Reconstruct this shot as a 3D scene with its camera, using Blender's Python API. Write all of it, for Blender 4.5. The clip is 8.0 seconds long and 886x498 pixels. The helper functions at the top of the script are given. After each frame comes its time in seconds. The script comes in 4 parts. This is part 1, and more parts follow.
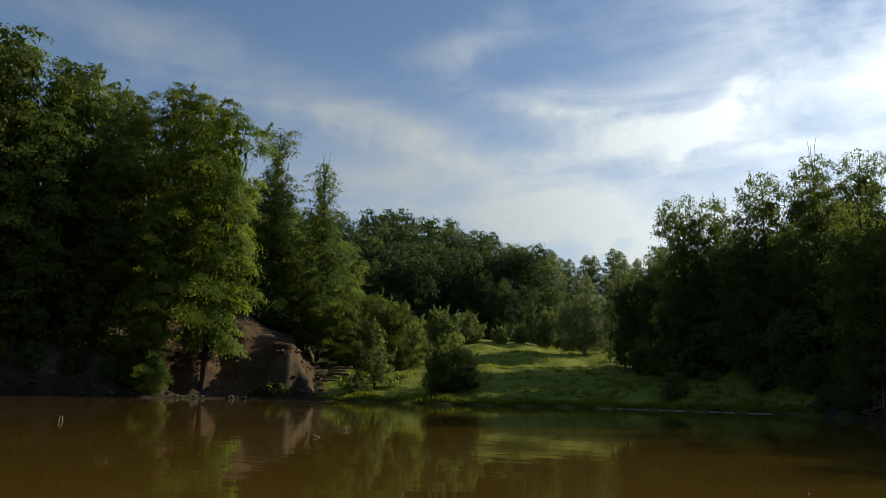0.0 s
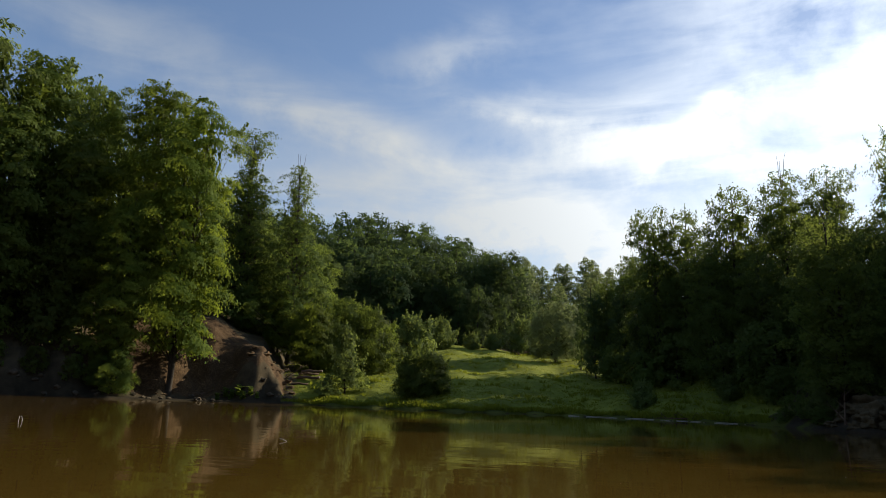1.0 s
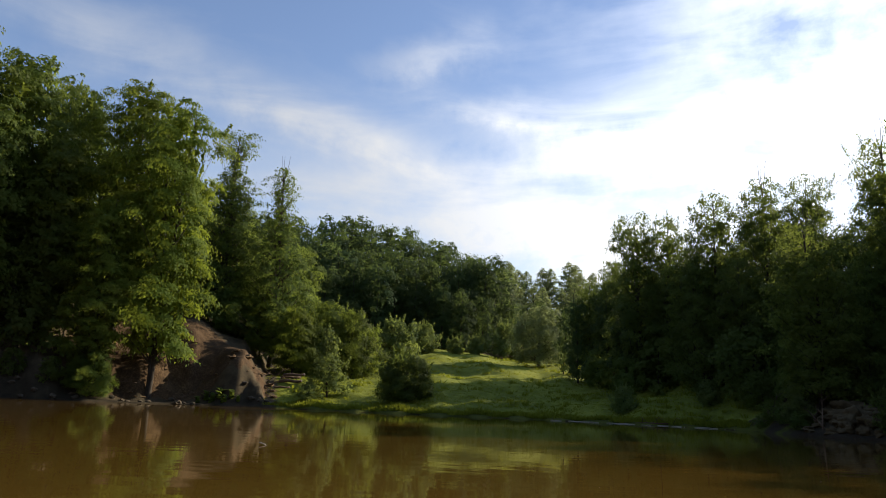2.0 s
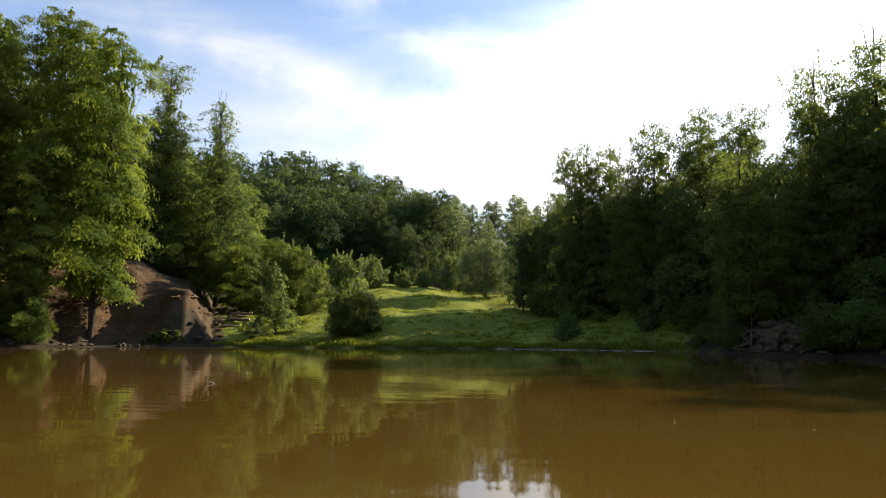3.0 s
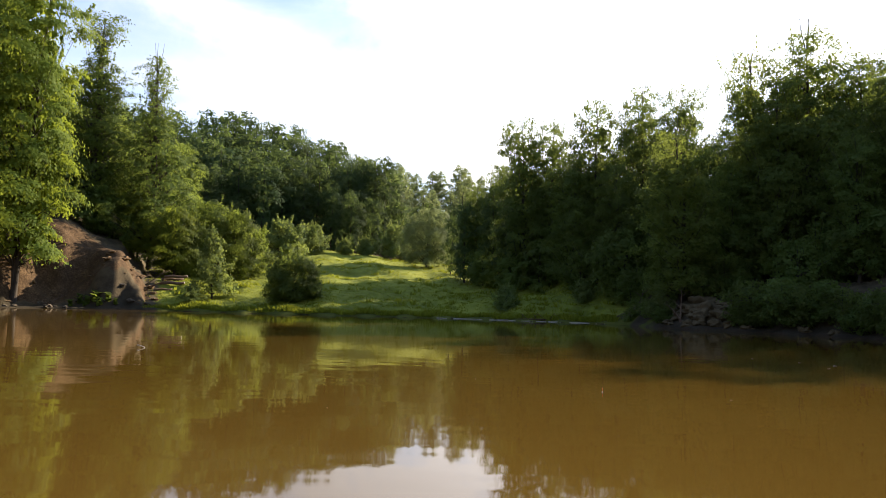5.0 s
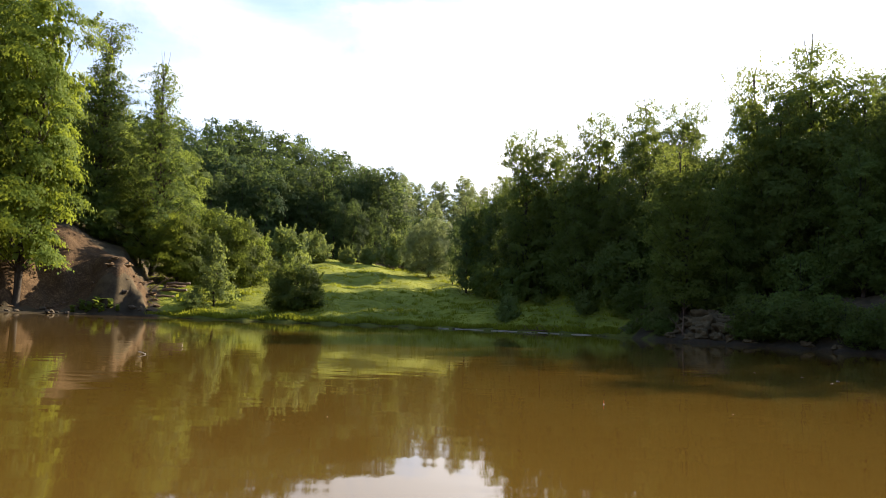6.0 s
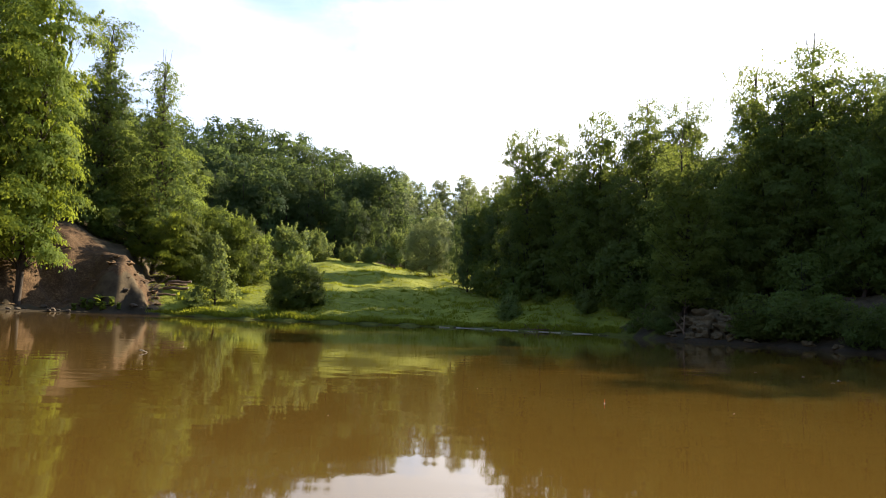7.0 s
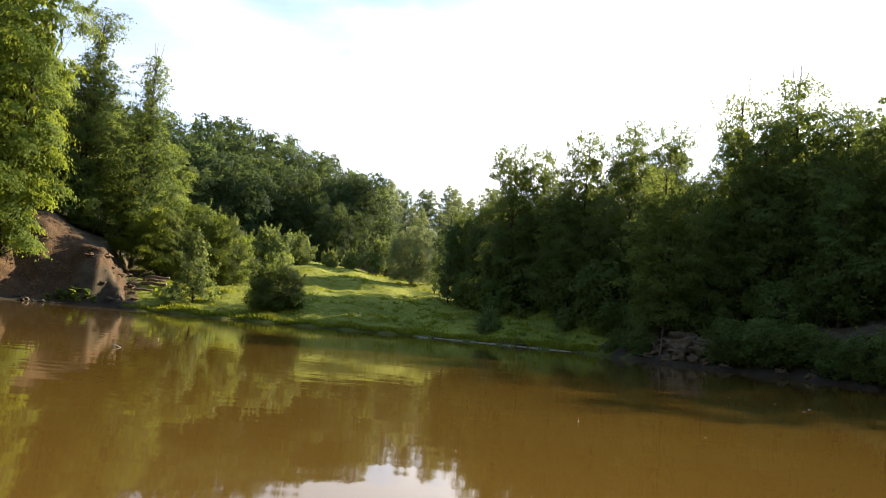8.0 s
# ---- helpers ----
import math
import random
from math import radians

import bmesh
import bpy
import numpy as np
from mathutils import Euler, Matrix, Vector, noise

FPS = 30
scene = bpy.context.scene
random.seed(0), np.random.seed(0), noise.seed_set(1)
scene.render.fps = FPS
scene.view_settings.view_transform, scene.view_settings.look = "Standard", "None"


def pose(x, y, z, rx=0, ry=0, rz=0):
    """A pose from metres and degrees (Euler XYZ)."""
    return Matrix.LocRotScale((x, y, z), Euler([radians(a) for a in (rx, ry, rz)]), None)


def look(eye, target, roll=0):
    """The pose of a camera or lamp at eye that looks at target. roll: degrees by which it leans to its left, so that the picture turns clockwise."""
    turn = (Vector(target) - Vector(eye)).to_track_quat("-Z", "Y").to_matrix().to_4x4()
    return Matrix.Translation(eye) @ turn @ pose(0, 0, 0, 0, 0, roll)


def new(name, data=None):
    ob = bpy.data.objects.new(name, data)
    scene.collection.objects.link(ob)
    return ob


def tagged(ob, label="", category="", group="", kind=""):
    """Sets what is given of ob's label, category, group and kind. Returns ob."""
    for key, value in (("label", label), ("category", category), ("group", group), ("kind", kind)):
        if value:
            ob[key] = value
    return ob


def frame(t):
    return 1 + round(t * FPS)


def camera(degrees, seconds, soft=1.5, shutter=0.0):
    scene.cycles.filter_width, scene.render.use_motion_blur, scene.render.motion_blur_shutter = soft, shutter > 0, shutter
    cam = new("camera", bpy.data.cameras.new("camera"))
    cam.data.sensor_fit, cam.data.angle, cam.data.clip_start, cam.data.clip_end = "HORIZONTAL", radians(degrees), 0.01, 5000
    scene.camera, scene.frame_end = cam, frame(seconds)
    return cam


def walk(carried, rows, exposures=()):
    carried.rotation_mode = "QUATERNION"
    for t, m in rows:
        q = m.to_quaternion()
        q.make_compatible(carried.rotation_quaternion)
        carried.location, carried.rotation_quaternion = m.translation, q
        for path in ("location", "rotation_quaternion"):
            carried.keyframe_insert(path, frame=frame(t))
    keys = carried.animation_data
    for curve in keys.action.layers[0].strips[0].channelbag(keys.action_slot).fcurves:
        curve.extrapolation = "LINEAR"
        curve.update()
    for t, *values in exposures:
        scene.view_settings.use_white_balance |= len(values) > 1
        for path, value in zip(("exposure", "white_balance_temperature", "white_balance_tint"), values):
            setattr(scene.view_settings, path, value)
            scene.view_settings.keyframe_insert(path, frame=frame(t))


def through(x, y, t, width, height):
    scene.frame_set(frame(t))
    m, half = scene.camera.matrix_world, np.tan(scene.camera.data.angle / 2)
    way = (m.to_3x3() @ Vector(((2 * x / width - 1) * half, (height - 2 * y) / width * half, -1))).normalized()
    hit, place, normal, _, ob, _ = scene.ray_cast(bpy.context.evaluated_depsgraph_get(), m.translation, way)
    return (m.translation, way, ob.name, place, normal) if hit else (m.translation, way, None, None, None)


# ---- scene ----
EYE = 1.15  # a seated angler's eye over the water
cam = camera(66.0, 8.0, soft=0.7)
ROWS = [  # seconds, sideways shift, yaw, pitch, roll
    (0.0, -0.10, 11.56, 11.79, 1.27),
    (0.5, -0.08, 10.83, 10.70, 5.01),
    (1.0, -0.05, 9.39, 12.30, 2.13),
    (1.2, -0.04, 8.84, 12.94, 2.97),
    (2.3, 0.01, 7.13, 12.24, 1.52),
    (2.5, 0.02, 5.86, 10.14, 1.12),
    (3.0, 0.05, 3.40, 7.27, 0.31),
    (3.5, 0.08, -0.00, 5.10, 0.70),
    (4.0, 0.10, -1.04, 4.49, 1.06),
    (4.5, 0.10, -1.37, 4.46, 1.39),
    (6.0, 0.10, -1.24, 5.59, 2.21),
    (6.5, 0.10, -1.09, 5.57, 3.15),
    (7.0, 0.10, -1.15, 5.49, 2.32),
    (7.5, 0.10, -1.78, 5.54, 3.56),
    (8.0, 0.10, -2.53, 6.43, 5.26),
]
EXPOSURES = [(0.0, -0.15, 6500, 3), (0.5, 0.1, 6500, 4), (1.0, 0.15, 6600, 6), (1.2, 0.2, 6600, 7), (2.3, 0.6, 6700, 10),
             (2.5, 0.7, 6750, 10), (3.0, 0.95, 6800, 10), (3.5, 1.2, 6850, 13), (4.5, 1.28, 6850, 13), (6.0, 1.47, 6900, 13), (8.0, 1.52, 6900, 13)]


def eye_pose(side, yaw, pitch, roll):
    return Matrix.Translation((side, 0, EYE)) @ pose(0, 0, 0, 0, 0, yaw) @ pose(0, 0, 0, 90 + pitch) @ pose(0, 0, 0, 0, 0, roll)


walk(cam, [(t, eye_pose(*r)) for t, *r in ROWS], EXPOSURES)

# ---- light ----
SUN_AZ, SUN_EL = 53.0, 27.0
sun_dir = Vector((math.sin(radians(SUN_AZ)) * math.cos(radians(SUN_EL)),
                  math.cos(radians(SUN_AZ)) * math.cos(radians(SUN_EL)), math.sin(radians(SUN_EL))))
sun_data = bpy.data.lights.new("sun", "SUN")
sun_data.energy, sun_data.angle, sun_data.color = 5.0, radians(0.6), (1.0, 0.91, 0.75)
sun = new("sun", sun_data)
sun.matrix_world = look(sun_dir * 100, (0, 0, 0))


def nodes_of(owner):
    owner.use_nodes = True
    nt = owner.node_tree
    nt.nodes.clear()

    def add(kind, inputs=None, operation="", data_type="", interpolation="", attribute=""):
        n = nt.nodes.new(kind)
        if operation:
            n.operation = operation
        if data_type:
            n.data_type = data_type
        if interpolation:
            n.interpolation_type = interpolation
        if attribute:
            n.attribute_name = attribute
        for k, v in (inputs or {}).items():
            if isinstance(v, bpy.types.NodeSocket):
                nt.links.new(v, n.inputs[k])
            else:
                n.inputs[k].default_value = v
        return n
    return nt, add


def ramp(add, fac, stops):
    n = add("ShaderNodeValToRGB", {"Fac": fac})
    e = n.color_ramp.elements
    while len(e) < len(stops):
        e.new(0.5)
    for el, (p, c) in zip(e, stops):
        el.position, el.color = p, (*c, 1) if len(c) == 3 else c
    return n.outputs["Color"]


def make_world():
    w = bpy.data.worlds.new("sky")
    scene.world = w
    nt, add = nodes_of(w)
    sky = add("ShaderNodeTexSky")
    sky.sky_type, sky.sun_disc = "NISHITA", False
    sky.sun_elevation, sky.sun_rotation = radians(SUN_EL), radians(SUN_AZ)
    sky.air_density, sky.dust_density, sky.ozone_density = 1.1, 0.3, 3.2
    co = add("ShaderNodeTexCoord").outputs["Generated"]
    sep = add("ShaderNodeSeparateXYZ", {0: co})

    def calc(op, p, q=0.0):
        return add("ShaderNodeMath", {0: p, 1: q}, op).outputs[0]
    az = calc("MULTIPLY", calc("ARCTAN2", sep.outputs["X"], sep.outputs["Y"]), 57.2958)
    el = calc("MULTIPLY", calc("ARCSINE", sep.outputs["Z"]), 57.2958)
    # wisps drawn out by the wind, and the mottling within them
    flat = add("ShaderNodeCombineXYZ", {0: az, 1: el, 2: 0.0}).outputs[0]
    drawn = add("ShaderNodeMapping", {"Vector": flat, "Rotation": (0, 0, radians(14)), "Scale": (0.055, 0.2, 1.0)})
    n1 = add("ShaderNodeTexNoise", {"Vector": drawn.outputs[0], "Scale": 1.0, "Detail": 8.0, "Roughness": 0.55, "Distortion": 0.5}).outputs["Fac"]
    n2 = add("ShaderNodeTexNoise", {"Vector": flat, "Scale": 0.22, "Detail": 6.0, "Roughness": 0.6}).outputs["Fac"]
    n3 = add("ShaderNodeTexNoise", {"Vector": flat, "Scale": 0.1, "Detail": 3.0, "Roughness": 0.5}).outputs["Fac"]
    waz = calc("ADD", az, calc("MULTIPLY", calc("SUBTRACT", n3, 0.5), 8.0))
    wel = calc("ADD", el, calc("MULTIPLY", calc("SUBTRACT", n2, 0.5), 3.5))
    total = None
    # cloud by cloud: bearing, elevation, half length, half width, slope (all degrees), weight
    for a0, e0, la, lb, slope, amount in ((-34, 25.5, 15, 2.2, -8, 0.38), (-22, 22.8, 7, 1.3, -8, 0.42), (-15, 20.9, 7, 1.6, -10, 0.45),
                                          (-9.5, 28.2, 4.5, 1.5, 12, 0.65), (-4, 24.0, 4.5, 1.0, -9, 0.65), (4, 22.6, 8, 2.0, -2, 0.75),
                                          (2, 19.5, 13, 2.6, -4, 0.55), (11.5, 21.6, 4.5, 0.8, 32, 0.95), (-8, 15.5, 19, 3.0, -8, 0.6), (3, 13.5, 10, 2.5, -10, 0.8),
                                          (27, 25.0, 15, 12, 0, 0.8), (2.1, 12.1, 1.0, 0.8, 0, 0.5), (5.2, 11.3, 1.2, 0.8, 0, 0.5), (-42, 14, 18, 4, 0, 0.3)):
        c, n = math.cos(radians(slope)), math.sin(radians(slope))
        dx, dy = calc("SUBTRACT", waz, a0), calc("SUBTRACT", wel, e0)
        u = calc("ADD", calc("MULTIPLY", dx, c / la), calc("MULTIPLY", dy, n / la))
        v = calc("ADD", calc("MULTIPLY", dx, -n / lb), calc("MULTIPLY", dy, c / lb))
        d = calc("ADD", calc("MULTIPLY", u, u), calc("MULTIPLY", v, v))
        g = calc("MULTIPLY", calc("POWER", 2.718, calc("MULTIPLY", d, -0.8)), amount)
        total = g if total is None else calc("ADD", total, g)
    grain = add("ShaderNodeMapRange", {0: calc("ADD", n1, calc("MULTIPLY", n2, 0.5)), 1: 0.5, 2: 1.0, 3: 0.15, 4: 1.35}).outputs[0]
    veil = add("ShaderNodeMapRange", {0: n1, 1: 0.45, 2: 0.8, 3: 0.0, 4: 0.12}).outputs[0]
    haze = calc("MULTIPLY", calc("POWER", 2.718, calc("MULTIPLY", calc("MAXIMUM", el, 0.0), -0.11)), 0.75)
    veil = calc("ADD", veil, haze)
    cover = calc("MINIMUM", calc("MAXIMUM", calc("ADD", calc("SUBTRACT", calc("MULTIPLY", total, grain), 0.07), veil), 0.0), 0.96)
    toward = add("ShaderNodeVectorMath", {0: co, 1: tuple(sun_dir)}, "DOT_PRODUCT").outputs["Value"]
    rise = add("ShaderNodeMapRange", {0: toward, 1: 0.3, 2: 1.0, 3: 0.0, 4: 1.0}).outputs[0]
    bright = calc("ADD", 4.1, calc("MULTIPLY", calc("POWER", rise, 2.3), 12.0))
    cloud = add("ShaderNodeVectorMath", {0: (0.95, 0.98, 1.03), "Scale": bright}, "SCALE")
    mix = add("ShaderNodeMix", {0: cover}, data_type="RGBA")
    clear = add("ShaderNodeVectorMath", {0: sky.outputs[0], 1: (1.08, 0.97, 0.98)}, "MULTIPLY")
    nt.links.new(clear.outputs[0], mix.inputs[6])
    nt.links.new(cloud.outputs[0], mix.inputs[7])
    bg = add("ShaderNodeBackground", {"Color": mix.outputs[2], "Strength": 0.13})
    add("ShaderNodeOutputWorld", {"Surface": bg.outputs[0]})


make_world()


# ---- materials ----
def leaf_material(name, dark, light, through, gloss=0.6, spread=0.3):
    m = bpy.data.materials.new(name)
    nt, add = nodes_of(m)
    rnd = add("ShaderNodeNewGeometry").outputs["Random Per Island"]
    ob = add("ShaderNodeObjectInfo").outputs["Random"]
    co = add("ShaderNodeTexCoord").outputs["Object"]
    n = add("ShaderNodeTexNoise", {"Vector": co, "Scale": 0.6, "Detail": 2.0})
    f = add("ShaderNodeMath", {0: n.outputs["Fac"], 1: 1.3, 2: -0.4}, operation="MULTIPLY_ADD")
    f = add("ShaderNodeMath", {0: rnd, 1: spread, 2: f.outputs[0]}, operation="MULTIPLY_ADD")
    mid = tuple((a + b) / 2 for a, b in zip(dark, light))
    col = ramp(add, f.outputs[0], [(0.05, dark), (0.5, mid), (0.95, light)])
    hsv = add("ShaderNodeHueSaturation", {"Color": col})
    hue = add("ShaderNodeMapRange", {0: ob, 3: 0.485, 4: 0.515})
    val = add("ShaderNodeMapRange", {0: ob, 3: 0.8, 4: 1.25})
    nt.links.new(hue.outputs[0], hsv.inputs["Hue"])
    nt.links.new(val.outputs[0], hsv.inputs["Value"])
    b = add("ShaderNodeBsdfPrincipled", {"Base Color": hsv.outputs[0], "Roughness": gloss, "Specular IOR Level": 0.08})
    t = add("ShaderNodeBsdfTranslucent", {"Color": (*through, 1)})
    mx = add("ShaderNodeMixShader", {0: 0.45, 1: b.outputs[0], 2: t.outputs[0]})
    add("ShaderNodeOutputMaterial", {"Surface": mx.outputs[0]})
    return m


def rough_material(name, stops, scale, detail_scale, bump=0.3, roughness=0.9, stretch=(1, 1, 1)):
    m = bpy.data.materials.new(name)
    nt, add = nodes_of(m)
    co = add("ShaderNodeTexCoord").outputs["Object"]
    mp = add("ShaderNodeMapping", {"Vector": co, "Scale": stretch})
    a = add("ShaderNodeTexNoise", {"Vector": mp.outputs[0], "Scale": scale, "Detail": 6.0})
    d = add("ShaderNodeTexNoise", {"Vector": mp.outputs[0], "Scale": detail_scale, "Detail": 8.0, "Roughness": 0.7})
    f = add("ShaderNodeMix", {0: 0.5, 2: a.outputs["Fac"], 3: d.outputs["Fac"]})
    col = ramp(add, f.outputs[0], stops)
    bp = add("ShaderNodeBump", {"Strength": bump, "Distance": 0.1, "Height": d.outputs["Fac"]})
    b = add("ShaderNodeBsdfPrincipled", {"Base Color": col, "Roughness": roughness, "Normal": bp.outputs[0],
                                         "Specular IOR Level": 0.2})
    add("ShaderNodeOutputMaterial", {"Surface": b.outputs[0]})
    return m


def ground_material():
    m = bpy.data.materials.new("ground")
    nt, add = nodes_of(m)
    co = add("ShaderNodeTexCoord").outputs["Object"]
    big = add("ShaderNodeTexNoise", {"Vector": co, "Scale": 0.12, "Detail": 6.0})
    mid = add("ShaderNodeTexNoise", {"Vector": co, "Scale": 0.9, "Detail": 8.0, "Roughness": 0.65})
    fine = add("ShaderNodeTexNoise", {"Vector": co, "Scale": 7.0, "Detail": 6.0, "Roughness": 0.7})
    g = add("ShaderNodeMix", {0: 0.5, 2: big.outputs["Fac"], 3: mid.outputs["Fac"]})
    grass = ramp(add, g.outputs[0], [(0.3, (0.08, 0.1, 0.012)), (0.5, (0.185, 0.205, 0.028)), (0.7, (0.31, 0.31, 0.042))])
    rubble = add("ShaderNodeMix", {0: 0.62, 2: mid.outputs["Fac"], 3: fine.outputs["Fac"]})
    dirt = ramp(add, rubble.outputs[0], [(0.32, (0.028, 0.017, 0.008)), (0.5, (0.074, 0.044, 0.022)), (0.7, (0.21, 0.132, 0.068))])
    litter = ramp(add, mid.outputs["Fac"], [(0.3, (0.045, 0.034, 0.02)), (0.7, (0.12, 0.09, 0.05))])
    at_d = add("ShaderNodeAttribute", attribute="dirt")
    at_l = add("ShaderNodeAttribute", attribute="litter")

    def edge(att):
        e = add("ShaderNodeMath", {0: att.outputs["Fac"], 1: mid.outputs["Fac"]}, operation="ADD")
        return add("ShaderNodeMapRange", {0: e.outputs[0], 1: 0.9, 2: 1.1}).outputs[0]
    m1 = add("ShaderNodeMix", data_type="RGBA")
    nt.links.new(edge(at_l), m1.inputs[0]); nt.links.new(grass, m1.inputs[6]); nt.links.new(litter, m1.inputs[7])
    m2 = add("ShaderNodeMix", data_type="RGBA")
    nt.links.new(edge(at_d), m2.inputs[0]); nt.links.new(m1.outputs[2], m2.inputs[6]); nt.links.new(dirt, m2.inputs[7])
    h = add("ShaderNodeMath", {0: mid.outputs["Fac"], 1: fine.outputs["Fac"]}, operation="ADD")
    bp = add("ShaderNodeBump", {"Strength": 0.7, "Distance": 0.12, "Height": h.outputs[0]})
    # darker towards the waterline: moist soil, and the bluff foot's shade put into the colour
    shore_dim = add("ShaderNodeMapRange", {0: add("ShaderNodeAttribute", attribute="wet").outputs["Fac"], 3: 1.0, 4: 0.42}).outputs[0]
    dimmed = add("ShaderNodeVectorMath", {0: m2.outputs[2], "Scale": shore_dim}, "SCALE")
    b = add("ShaderNodeBsdfPrincipled", {"Base Color": dimmed.outputs[0], "Roughness": 0.95, "Normal": bp.outputs[0],
                                         "Specular IOR Level": 0.15})
    add("ShaderNodeOutputMaterial", {"Surface": b.outputs[0]})
    return m


def water_material():
    m = bpy.data.materials.new("pond_water")
    nt, add = nodes_of(m)
    co = add("ShaderNodeTexCoord").outputs["Object"]
    big = add("ShaderNodeTexNoise", {"Vector": co, "Scale": 0.07, "Detail": 3.0})
    col = ramp(add, big.outputs["Fac"], [(0.3, (0.078, 0.042, 0.0075)), (0.7, (0.102, 0.06, 0.011))])
    long_ = add("ShaderNodeMapping", {"Vector": co, "Scale": (0.5, 1.0, 1.0)})
    w1 = add("ShaderNodeTexNoise", {"Vector": long_.outputs[0], "Scale": 1.9, "Detail": 1.0, "Roughness": 0.4})
    w2 = add("ShaderNodeTexNoise", {"Vector": co, "Scale": 0.35, "Detail": 1.0})
    h = add("ShaderNodeMath", {0: w1.outputs["Fac"], 1: w2.outputs["Fac"]}, operation="MULTIPLY")
    bp = add("ShaderNodeBump", {"Strength": 1.0, "Distance": 0.0065, "Height": h.outputs[0]})
    b = add("ShaderNodeBsdfPrincipled", {"Base Color": col, "Roughness": 0.036, "IOR": 1.333, "Normal": bp.outputs[0]})
    add("ShaderNodeOutputMaterial", {"Surface": b.outputs[0]})
    return m


LEAF_BRIGHT = leaf_material("leaf_bright", (0.053, 0.078, 0.013), (0.138, 0.168, 0.024), (0.285, 0.335, 0.038))
LEAF_MID = leaf_material("leaf_mid", (0.041, 0.065, 0.014), (0.117, 0.147, 0.028), (0.27, 0.33, 0.05))
LEAF_DARK = leaf_material("leaf_dark", (0.042, 0.066, 0.016), (0.11, 0.137, 0.032), (0.24, 0.295, 0.05))
# the hill's shade and bluish haze are put into this darker leaf colour
LEAF_HILL = leaf_material("leaf_hill", (0.031, 0.053, 0.02), (0.074, 0.1, 0.036), (0.145, 0.195, 0.048), 0.7, 0.12)
# backlit glow put into the colour: a brighter see-through tint than leaf_dark has
LEAF_BACKLIT = leaf_material("leaf_thin", (0.045, 0.068, 0.014), (0.12, 0.147, 0.03), (0.33, 0.39, 0.07))
LEAF_GREY = leaf_material("leaf_grey", (0.07, 0.1, 0.03), (0.16, 0.2, 0.07), (0.32, 0.37, 0.08))
LEAF_PALE = leaf_material("leaf_pale", (0.09, 0.12, 0.05), (0.2, 0.23, 0.1), (0.328, 0.367, 0.125))
BLADE = leaf_material("grass_blade", (0.09, 0.11, 0.012), (0.22, 0.23, 0.024), (0.33, 0.35, 0.03), 0.7)
STONE = rough_material("stone", [(0.3, (0.04, 0.03, 0.019)), (0.7, (0.13, 0.1, 0.066))], 1.2, 9, 0.5, 0.9)
BANK_BROWN = rough_material("mossy_stone", [(0.3, (0.045, 0.033, 0.015)), (0.7, (0.14, 0.1, 0.05))], 1.2, 9, 0.5, 0.9)
DEADWOOD = rough_material("dead_wood", [(0.3, (0.06, 0.036, 0.022)), (0.7, (0.18, 0.115, 0.072))], 2, 20, 0.4, 0.8, (1, 1, 0.3))
PALEWOOD = rough_material("pale_wood", [(0.3, (0.4, 0.36, 0.3)), (0.7, (0.66, 0.62, 0.55))], 3, 25, 0.3, 0.7)
DRIFT = rough_material("drift_wood", [(0.3, (0.26, 0.23, 0.18)), (0.7, (0.5, 0.45, 0.37))], 0.8, 12, 0.3, 0.8)
REDTIP = rough_material("float_paint", [(0.3, (0.45, 0.1, 0.03)), (0.7, (0.6, 0.2, 0.05))], 20, 60, 0.05, 0.4)
EARTH = rough_material("bare_earth", [(0.3, (0.07, 0.042, 0.02)), (0.7, (0.24, 0.15, 0.075))], 2.5, 14, 0.5, 0.95)
BARK = rough_material("bark", [(0.3, (0.024, 0.019, 0.014)), (0.7, (0.085, 0.066, 0.048))], 3, 14, 0.6, 0.9, (1, 1, 0.25))
GROUND = ground_material()
WATER = water_material()


# ---- the lie of the land: angle round the angler's seat (degrees to the right of north) and distance ----
def spot(az, dist):
    return dist * math.sin(radians(az)), dist * math.cos(radians(az))


